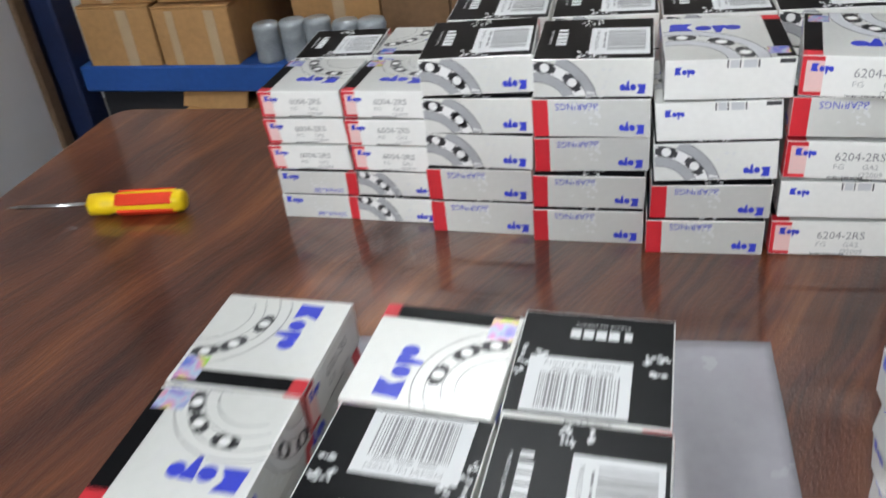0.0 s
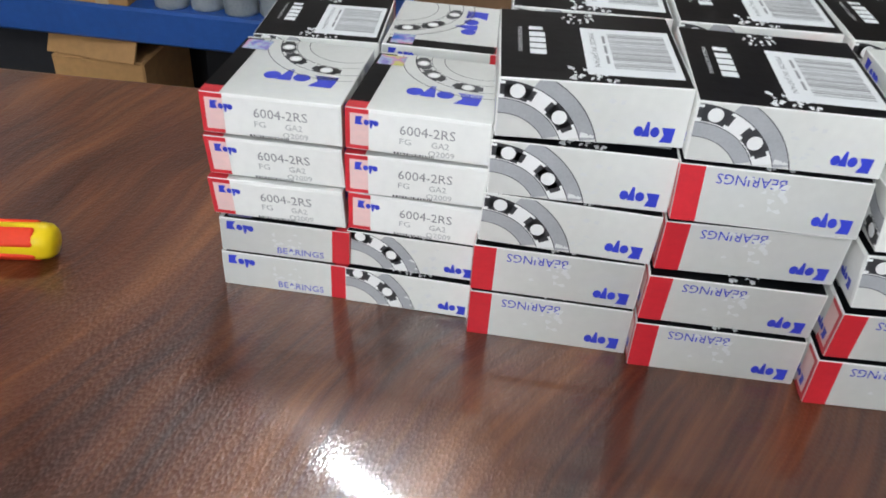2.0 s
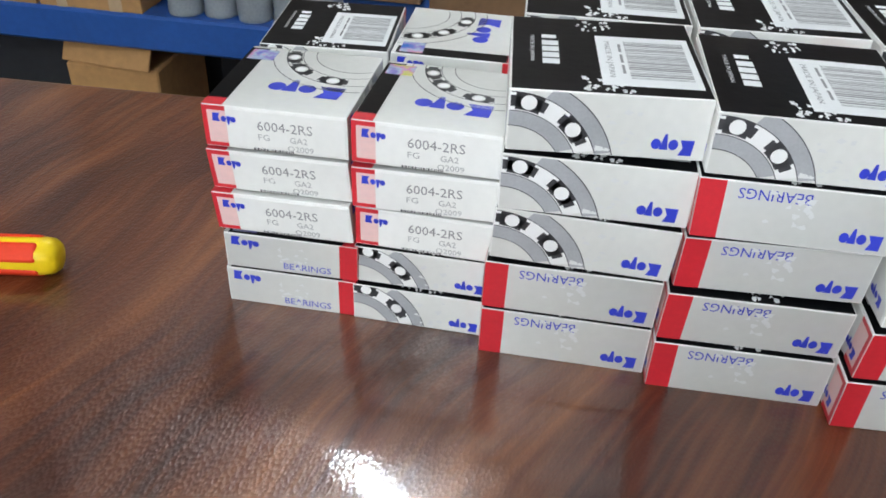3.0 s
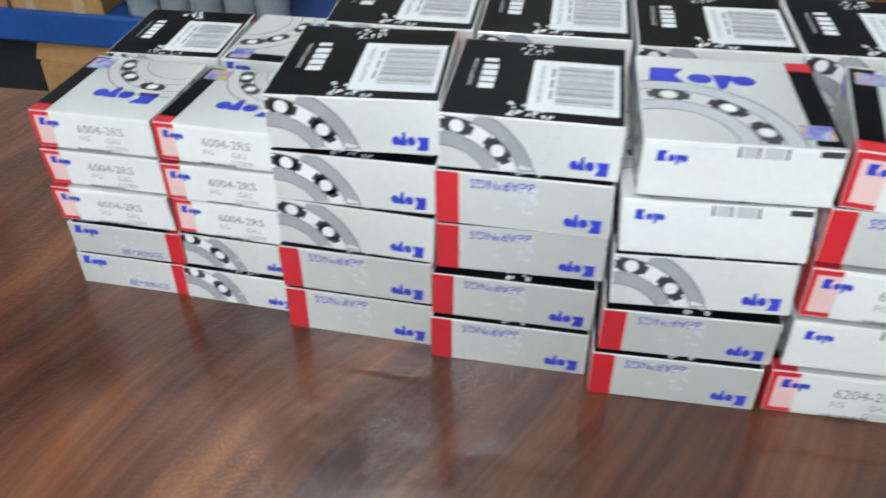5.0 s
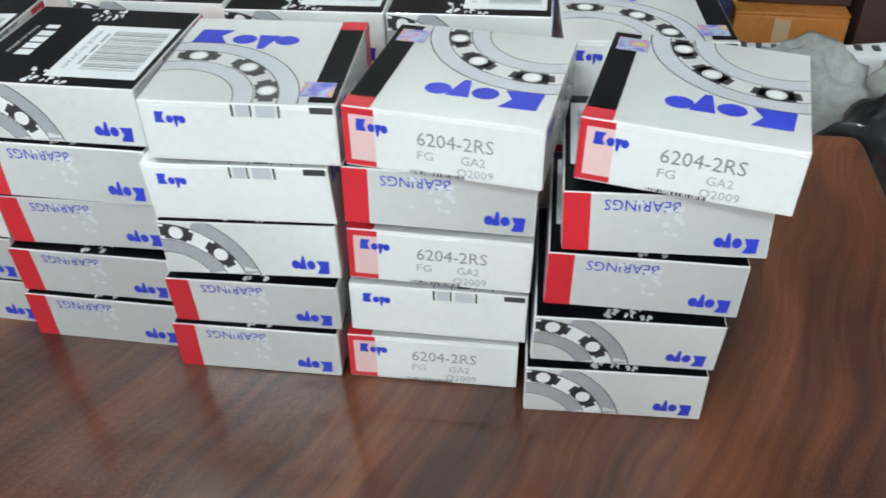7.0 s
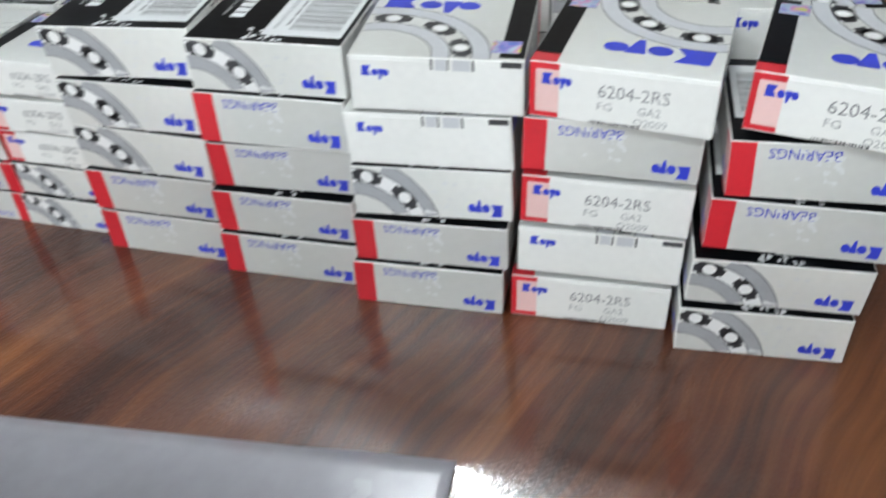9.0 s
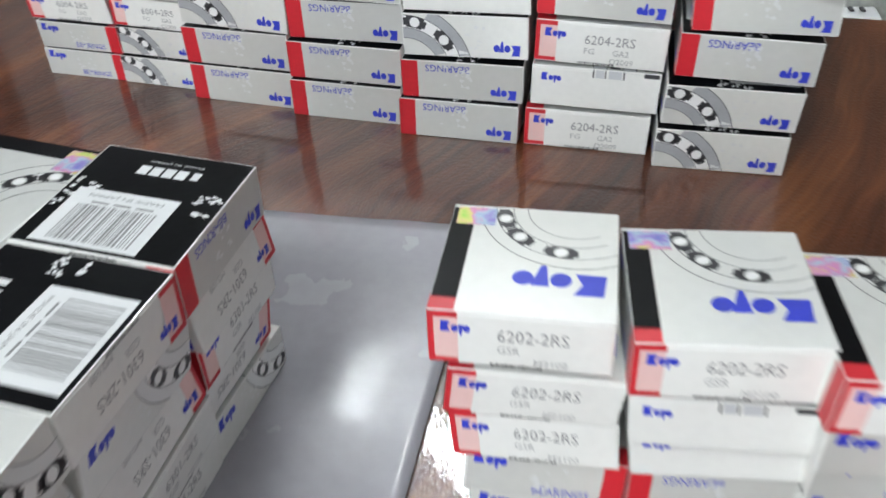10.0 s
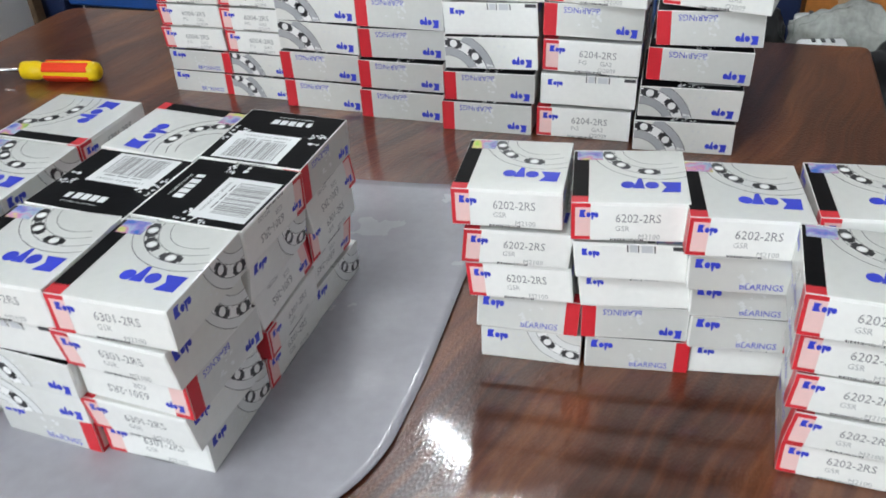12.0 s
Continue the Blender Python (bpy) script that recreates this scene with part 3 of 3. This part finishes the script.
FRT = "creased silver-white", bearing_box(W3, H3, "6301-2RS", "GSR", "", "M2100", "silver and black cardboard bearing box on plastic sheet", (0.255, 0.576), (0.73, 0.03, 0.965, 0.21), SILVER, (0.06, 0.56, 0.58, 0.80))
used = set()


def skewed(kind, slants):
    """The kind with further boxes like it, pushed a little out of square; parts keep to their box."""
    size, first = kind
    out = [first]
    for kx, ky in slants:
        ob = copy_thing(first, Matrix.Identity(4))
        slant = Matrix(((1, 0, kx, 0), (0, 1, ky, 0), (0, 0, 1, 0), (0, 0, 0, 1)))
        todo = [ob]
        while todo:
            o = todo.pop()
            o.data = o.data.copy()
            o.data.transform(slant)
            todo += list(o.children)
        out.append(ob)
    return size, out


BIG = skewed(BIG, ((0.05, -0.03), (-0.06, 0.02)))
MID = skewed(MID, ((0.06, 0.04), (-0.07, -0.03)))
SML = skewed(SML, ((0.09, -0.05), (-0.10, 0.03)))
FRT = skewed(FRT, ((0.12, 0.08), (-0.10, -0.09)))


def stack(proto, w, h, pitch, codes, base, lean, yaw, group, rng, jitter=0.0008, turn=0.8, z0=0.0001, spin=0.0):
    """One column of boxes; base is the front left corner of the lowest, lean the shift of the top front left corner against it."""
    n = len(codes)
    tilt = random.Random(int(base[0] * 1e5) + 31 * int(base[1] * 1e5))
    for k, code in enumerate(codes):
        s = k / max(1, n - 1)
        a = spin if spin and k == n - 1 else yaw + rng.uniform(-turn, turn)
        off = Matrix.Rotation(radians(a), 3, "Z") @ Vector((w / 2, w / 2, 0))
        x = base[0] + lean[0] * s + off.x + (rng.uniform(-jitter, jitter) if 0 < k < n - 1 else 0)
        y = base[1] + lean[1] * s + off.y + (rng.uniform(-jitter, jitter) if 0 < k < n - 1 else 0)
        free = math.degrees(math.atan(0.75 * (pitch - h) / w)) * (1 if k else 0.3)
        m = box_pose(x, y, k * pitch + z0, h, code, a, tilt.uniform(-free, free), tilt.uniform(-free, free))
        ob = tilt.choice(proto[1]) if 0 < k < n - 1 else proto[1][0]
        if ob.name in used:
            ob = copy_thing(ob, m)
        else:
            used.add(ob.name)
            ob.matrix_world = m
        size = proto[0]
        tagged(ob, size + " cardboard bearing box, " + SHOWS[code], group=group)


rng = random.Random(11)
ROW = "boxes stacked at the back of the table"
stack(MID, W0, H0, 0.0138, ["Eu", "Eu", "N", "N", "N"], (-0.0808, 0.0078), (-0.0012, 0.001), 0, ROW, rng)
stack(MID, W0, H0, 0.0138, ["Bf", "Bf", "N", "N", "N"], (-0.0403, 0.0072), (0.0006, 0.001), -1, ROW, rng)
stack(BIG, W4, H4, 0.0177, ["E", "E", "Bf", "Bf", "Bf"], (0.0, 0.0), (0.0028, -0.003), 0, ROW, rng, spin=5)
stack(BIG, W4, H4, 0.0175, ["E", "E", "E", "E", "Bf"], (0.0494, -0.0045), (0.0022, 0.0020), 1, ROW, rng, spin=2)
stack(BIG, W4, H4, 0.0178, ["E", "E", "Bf", "W", "W"], (0.0997, -0.0107), (0.0050, 0.0030), 3, ROW, rng, spin=4)
stack(BIG, W4, H4, 0.0180, ["N", "W", "N", "E", "N"], (0.1510, -0.0076), (0.0038, 0.0030), 2, ROW, rng, spin=-6)
stack(BIG, W4, H4, 0.01845, ["Bf", "Bf", "E", "E", "N"], (0.2025, -0.0130), (0.0078, 0.0065), 3, ROW, rng, spin=-9)
# second row
stack(MID, W0, H0, 0.0135, ["N", "E", "Bf", "E", "Bf"], (-0.0830, 0.0555), (0.001, 0.0), 4, ROW, rng)
stack(MID, W0, H0, 0.0135, ["N", "E", "W", "N", "Eu"], (-0.0410, 0.0590), (0.001, 0.0), 0, ROW, rng)
stack(BIG, W4, H4, 0.0172, ["E", "N", "E", "E", "Bf"], (0.0005, 0.0545), (0.0010, 0.0), 3, ROW, rng)
stack(BIG, W4, H4, 0.0172, ["E", "N", "E", "E", "Bf"], (0.0510, 0.0560), (0.0010, 0.0), 2, ROW, rng)
stack(BIG, W4, H4, 0.0172, ["E", "N", "E", "E", "Bf"], (0.1010, 0.0540), (0.0015, 0.0), 3, ROW, rng)
stack(BIG, W4, H4, 0.0173, ["E", "N", "E", "W", "Bf"], (0.1510, 0.0570), (0.0010, 0.0), 3, ROW, rng)
stack(BIG, W4, H4, 0.0167, ["E", "N", "E", "W", "W"], (0.2040, 0.0500), (0.0005, 0.0), 5, ROW, rng)

# group on the plastic sheet
SHT = "boxes on the plastic sheet"
COL_X, ROW_Y = (-0.0225, 0.0255, 0.0655), (-0.1848, -0.2245, -0.2640)
COL_LEAN, COL_PITCH = ((0.0060, -0.0066), (0.0064, -0.0078), (0.0068, -0.0085)), (0.0142, 0.0144, 0.0146)
TOPS = {(0, 0): "Eu", (0, 1): "Bu", (0, 2): "Nf", (1, 0): "N", (1, 1): "Wf", (1, 2): "Bf", (2, 0): "N", (2, 1): "N", (2, 2): "N"}
LOW = {(2, 2): ["N", "N", "Nf", "N"], (2, 1): ["Eu", "Bf", "Bf", "W"], (1, 2): ["Eu", "Eu", "Bf", "N"], (0, 2): ["N", "Bf", "Eu", "Bf"]}
for (j, i), top in TOPS.items():
    low = LOW.get((j, i)) or [rng.choice(("N", "E", "Bf", "W")) for _ in range(4)]
    stack(FRT, W3, H3, COL_PITCH[i], low + [top], (COL_X[i], ROW_Y[j] + 0.0006 * i), COL_LEAN[i], -0.5, SHT, rng, 0.0018, 2.2, 0.0009)

# small boxes in front of the stack
FRO = "small boxes beside the plastic sheet"
stack(SML, W2, H2, 0.0147, ["Bu", "Eu", "N", "N", "N"], (0.1700, -0.1863), (-0.0070, -0.0055), 5, FRO, rng, 0.0011, 1.5)
stack(SML, W2, H2, 0.0147, ["Eu", "E", "W", "W", "N"], (0.2068, -0.1830), (-0.0055, -0.0090), 8, FRO, rng, 0.0011, 1.5)
stack(SML, W2, H2, 0.0147, ["W", "Eu", "Eu", "Eu", "N"], (0.2415, -0.1765), (-0.0060, -0.0170), 8, FRO, rng, 0.0011, 1.5)
stack(SML, W2, H2, 0.0147, ["N", "Eu", "N", "N", "N"], (0.2765, -0.1720), (-0.0050, -0.0130), 5, FRO, rng, 0.0011, 1.5)
stack(SML, W2, H2, 0.0147, ["N", "N", "N", "N", "N"], (0.2704, -0.2151), (-0.0048, -0.0085), 0, FRO, rng, 0.0011, 1.5)


# ---- screwdriver ----
def screwdriver():
    root = tagged(new("screwdriver"), "screwdriver with yellow and red plastic handle lying on the table", "screwdriver")
    prof = [(0, 0.0040), (0.001, 0.0058), (0.011, 0.0061), (0.0135, 0.0052), (0.0165, 0.0056), (0.020, 0.0062), (0.048, 0.0066), (0.0515, 0.0062), (0.0535, 0.0046), (0.0542, 0.0025)]
    n = 24
    verts, faces, idx = [], [], []
    for k, (z, r) in enumerate(prof):
        for i in range(n):
            a = 2 * math.pi * i / n
            flute = 1 - (0.07 * (0.5 + 0.5 * math.cos(6 * a)) if 4 < k < 8 else 0)
            verts.append((r * flute * math.cos(a), r * flute * math.sin(a), z))
    for k in range(len(prof) - 1):
        for i in range(n):
            faces.append((k * n + i, k * n + (i + 1) % n, (k + 1) * n + (i + 1) % n, (k + 1) * n + i))
    faces += [tuple(range(n))[::-1], tuple((len(prof) - 1) * n + i for i in range(n))]
    mesh_ob("handle", verts, faces, YELLOW, root, "yellow plastic handle", smooth=True)
    for i in range(4):
        a = 2 * math.pi * (i + 0.5) / 4
        bm = box_bm(0.0040, 0.0065, -0.0033, 0.0033, 0.0165, 0.0485, 0.0012, 3)
        bmesh.ops.transform(bm, matrix=Matrix.Rotation(a, 4, "Z"), verts=bm.verts[:])
        part("grip_strip", bm, ORANGE_RED, root, "red rubber grip strip", True)
    bm = cyl_bm(0.0012, 0.0012, -0.042, 0.002, 14)
    part("shaft", bm, CHROME, root, "chrome steel shaft", True)
    bm = cyl_bm(0.0003, 0.0012, -0.048, -0.042, 12)
    part("tip", bm, CHROME, root)
    d = Vector((0.0535, 0.0085, 0)).normalized()
    q = d.to_track_quat("Z", "Y").to_matrix().to_4x4()
    root.matrix_world = Matrix.Translation((-0.1915, 0.0008, 0.0067)) @ q
    return root


screwdriver()

# ---- rack ----
RY, RZ = 0.375, -0.055
def rack():
    root = tagged(new("storage_rack"), "blue steel storage rack behind the table", "rack")
    part("front_beam", box_bm(-0.47, 0.27, RY - 0.012, RY + 0.012, RZ - 0.026, RZ + 0.001, 0.002), RACK_BLUE, root, "blue painted front beam")
    part("deck", box_bm(-0.47, 0.27, RY + 0.012, 0.78, RZ - 0.008, RZ - 0.001), RACK_BLUE, root)
    part("rear_beam", box_bm(-0.47, 0.27, 0.78, 0.80, RZ - 0.026, RZ, 0.002), RACK_BLUE, root)
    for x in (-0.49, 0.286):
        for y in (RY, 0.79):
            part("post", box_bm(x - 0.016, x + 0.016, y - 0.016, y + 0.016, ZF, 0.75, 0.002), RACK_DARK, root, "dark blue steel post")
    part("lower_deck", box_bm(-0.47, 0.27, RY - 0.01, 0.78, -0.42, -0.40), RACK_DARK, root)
    return root


rack()


def carton(x0, x1, y0, y1, z0, z1, mat, label, tapes=(), open_top=False):
    cx, cy = (x0 + x1) / 2, (y0 + y1) / 2
    root = tagged(new("carton"), label, "carton")
    root.location = (cx, cy, z0)
    hx, hy, h = (x1 - x0) / 2, (y1 - y0) / 2, z1 - z0
    bm = box_bm(-hx, hx, -hy, hy, 0, h, 0.0015, 2)
    part("body", bm, mat, root)
    for s in (-1, 1):
        part("flap", box_bm(-hx, hx, -hy if s < 0 else 0.001, -0.001 if s < 0 else hy, h + 0.0002, h + 0.0022, 0.0005), mat, root)
    for t, wd in tapes:
        part("tape", box_bm(-hx + t - wd, -hx + t + wd, -hy - 0.0006, -hy - 0.0001, 0.001, h - 0.002), TAPE, root, "glossy brown packing tape")
    return root


carton(-0.455, -0.375, 0.366, 0.55, RZ, 0.003, KRAFT, "brown cardboard carton sealed with tape", ((0.05, 0.006),))
carton(-0.372, -0.292, 0.366, 0.55, RZ, 0.001, KRAFT, "brown cardboard carton sealed with tape", ((0.018, 0.004), (0.06, 0.005)))
carton(-0.45, -0.37, 0.372, 0.56, 0.0056, 0.07, KRAFT, "brown cardboard carton on another carton", ((0.03, 0.006),))
carton(-0.365, -0.27, 0.372, 0.56, 0.0056, 0.075, KRAFT, "brown cardboard carton on another carton", ((0.06, 0.006),))
carton(-0.262, -0.17, 0.44, 0.60, RZ, 0.06, KRAFT, "brown cardboard carton behind wrapped rolls", ((0.05, 0.006),))
carton(-0.168, -0.10, 0.44, 0.60, RZ, 0.05, KRAFT_DARK, "dark brown cardboard carton behind wrapped rolls")
carton(-0.085, 0.0, 0.39, 0.55, RZ, 0.03, KRAFT_DARK, "dark brown cardboard carton on the rack")
carton(0.008, 0.10, 0.39, 0.55, RZ, 0.045, KRAFT, "brown cardboard carton with a white label", ((0.04, 0.005),))
carton(0.108, 0.17, 0.39, 0.56, RZ, 0.03, KRAFT_DARK, "dark brown cardboard carton on the rack")
carton(0.306, 0.376, 0.366, 0.55, -0.0748, -0.030, ORANGE_CARD, "orange cardboard carton on the bench", ((0.03, 0.005),))
carton(0.308, 0.378, 0.380, 0.55, -0.0274, 0.045, MAROON_CARD, "dark red-brown carton on an orange carton")
carton(0.384, 0.54, 0.375, 0.56, -0.0748, 0.04, MAROON_CARD, "dark red-brown carton on the bench")


def paper_note(x0, x1, y, z0, z1):
    ob = part("paper_note", box_bm(x0, x1, y - 0.0006, y - 0.0001, z0, z1), PAPER, None)
    return tagged(ob, "white paper note stuck on a carton", "paper note")


paper_note(-0.43, -0.392, 0.3717, 0.010, 0.040)
paper_note(-0.355, -0.315, 0.3717, 0.010, 0.042)


def shipping_label(x0, x1, y, z0, z1):
    root = tagged(part("shipping_label", box_bm(x0, x1, y - 0.0006, y - 0.0001, z0, z1), LABEL, None), "white label with dark bars on a carton", "label")
    rg = random.Random(2)
    verts, faces = [], []
    x = x0 + 0.004
    while x < x1 - 0.005:
        b = rg.choice((0.0006, 0.001, 0.0016))
        n = len(verts)
        verts += [(x, y - 0.0008, z0 + 0.004), (x + b, y - 0.0008, z0 + 0.004), (x + b, y - 0.0008, z1 - 0.008), (x, y - 0.0008, z1 - 0.008)]
        faces.append((n, n + 1, n + 2, n + 3))
        x += b + rg.choice((0.001, 0.0016))
    tagged(mesh_ob("barcode", verts, faces, TEXT, root), kind="stuff")
    return root


shipping_label(0.022, 0.075, 0.39, -0.02, 0.02)


def wrapped_roll(x, y, r, h):
    """A stack of bearings wrapped in grey plastic: a tube with a creased skin and twisted top."""
    n, rows = 20, 12
    verts, faces = [], []
    for k in range(rows + 1):
        t = k / rows
        rr = r * (1 - 0.04 * math.cos(t * math.pi * 8) ** 2) * (1 if t < 0.95 else 0.93)
        for i in range(n):
            a = 2 * math.pi * i / n
            q = rr * (1 + 0.05 * noise.noise((math.cos(a) * 2 + x * 50, math.sin(a) * 2, t * 6)))
            verts.append((q * math.cos(a), q * math.sin(a), h * t))
    for k in range(rows):
        for i in range(n):
            faces.append((k * n + i, k * n + (i + 1) % n, (k + 1) * n + (i + 1) % n, (k + 1) * n + i))
    faces += [tuple(range(n))[::-1], tuple(rows * n + i for i in range(n))]
    ob = mesh_ob("wrapped_roll", verts, faces, FOIL, smooth=True)
    ob.location = (x, y, RZ)
    return tagged(ob, "roll of bearings wrapped in grey plastic", "wrapped roll", "wrapped rolls on the rack")


for i in range(5):
    wrapped_roll(-0.264 + 0.0265 * i, 0.380 + 0.003 * (i % 2), 0.0130, 0.036 + 0.002 * ((i * 7) % 3))


def plastic_bag(x, y, z, sx, sy, sz, seed, mat, label):
    bm = bmesh.new()
    bmesh.ops.create_icosphere(bm, subdivisions=4, radius=1)
    for v in bm.verts:
        c = v.co.copy()
        d = 1 + 0.28 * noise.noise(c * 1.6 + Vector((seed, 0, 0))) + 0.16 * noise.noise(c * 5 + Vector((0, seed, 0))) + 0.05 * abs(noise.noise(c * 11))
        c = c * d
        c.z = max(c.z, -0.62)
        v.co = Vector((c.x * sx, c.y * sy, (c.z + 0.62) * sz))
    ob = part("plastic_bag", bm, mat, None, "", True)
    ob.location = (x, y, z)
    return tagged(ob, label, "plastic bag")


plastic_bag(0.330, 0.288, -0.0745, 0.044, 0.026, 0.037, 3, BAG, "crumpled cloudy plastic bag beside the table")
plastic_bag(0.420, 0.288, -0.0745, 0.044, 0.028, 0.040, 7, BAG, "crumpled cloudy plastic bag with packed parts")


def side_bench():
    root = tagged(new("side_bench"), "low dark bench between table and rack", "bench")
    part("bench_top", box_bm(0.20, 0.72, 0.19, 0.35, -0.095, -0.075, 0.002), TRIM, root)
    part("bench_top", box_bm(0.304, 0.72, 0.3505, 0.58, -0.095, -0.075, 0.002), TRIM, root)
    for x in (0.22, 0.70):
        for y in (0.21, 0.34):
            part("leg", box_bm(x - 0.01, x + 0.01, y - 0.01, y + 0.01, ZF, -0.095), TRIM, root)
    return root


side_bench()


# near-black cartons added to stand in for the shade under the rack deck
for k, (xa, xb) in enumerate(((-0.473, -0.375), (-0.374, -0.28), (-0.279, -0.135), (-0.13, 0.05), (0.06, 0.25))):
    carton(xa, xb, 0.46 + 0.02 * (k % 2) - (0.07 if k == 0 else 0), 0.76, -0.3998, -0.088 - 0.006 * (k % 3), UNDER_RACK_SHADE, "near-black carton shape standing in for shade under the rack")
def open_carton(x0, x1, y0, y1, z0, z1):
    """A carton with its front flap bent up."""
    root = tagged(new("carton"), "open brown carton with raised flap on the lower deck", "carton")
    root.location = ((x0 + x1) / 2, (y0 + y1) / 2, z0)
    hx, hy, h = (x1 - x0) / 2, (y1 - y0) / 2, z1 - z0
    part("body", box_bm(-hx, hx, -hy, hy, 0, h, 0.0015), KRAFT, root)
    for sy, tilt in ((-1, 62), (1, -40)):
        bm = box_bm(-hx, hx, 0, 0.03, 0, 0.002, 0.0005)
        bmesh.ops.transform(bm, matrix=pose(0.004 * sy, sy * hy, h, tilt if sy < 0 else 180 + tilt, 0, 6 * sy), verts=bm.verts[:])
        part("flap", bm, KRAFT, root, "bent cardboard flap")
    return root


open_carton(-0.365, -0.290, 0.369, 0.455, -0.3998, -0.100)


def packet(x, y, z, sx, sy, sz, yaw, tip, mat, label):
    """A flat soft packet with dark print."""
    bm = box_bm(-sx, sx, -sy, sy, 0, sz, min(sz, sx, sy) * 0.35, 3)
    for v in bm.verts:
        v.co.z += 0.004 * noise.noise(v.co * 40)
    ob = part("packet", bm, mat, None, "", True)
    ob.matrix_world = pose(x, y, z, tip, 0, yaw)
    tagged(ob, label, "packet")
    for k in range(3):
        part("print_bar", box_bm(-sx * 0.5 + k * sx * 0.4, -sx * 0.35 + k * sx * 0.4, -sy * 0.4, sy * 0.2, sz + 0.0012, sz + 0.0022), TEXT, ob)
    return ob


packet(0.312, 0.246, -0.0735, 0.017, 0.010, 0.044, 8, 0, LABEL, "white plastic packet with dark print on the bench")
packet(0.318, 0.333, -0.0735, 0.022, 0.010, 0.036, -4, 0, LABEL, "white paper packet on the bench")
packet(0.375, 0.333, -0.0735, 0.026, 0.010, 0.038, 3, 0, LABEL, "white paper packet on the bench")


def red_stool():
    root = tagged(new("stool"), "red plastic stool beside the table", "stool")
    root.location = (0.455, 0.08, ZF)
    part("seat", cyl_bm(0.10, 0.085, 0.60, 0.66, 36), RED, root, "red plastic seat", True)
    for k in range(4):
        a = radians(45 + 90 * k)
        bm = cyl_bm(0.018, 0.014, 0, 0.61, 12)
        bmesh.ops.transform(bm, matrix=Matrix.Translation((0.07 * math.cos(a), 0.07 * math.sin(a), 0)), verts=bm.verts[:])
        part("leg", bm, RED, root)
    return root


red_stool()
plastic_bag(0.368, 0.222, -0.0745, 0.034, 0.026, 0.036, 13, BLACK_BAG, "black plastic bag on the bench")
plastic_bag(0.268, 0.290, -0.0745, 0.020, 0.022, 0.034, 21, BLACK_BAG, "small black plastic bag on the bench")
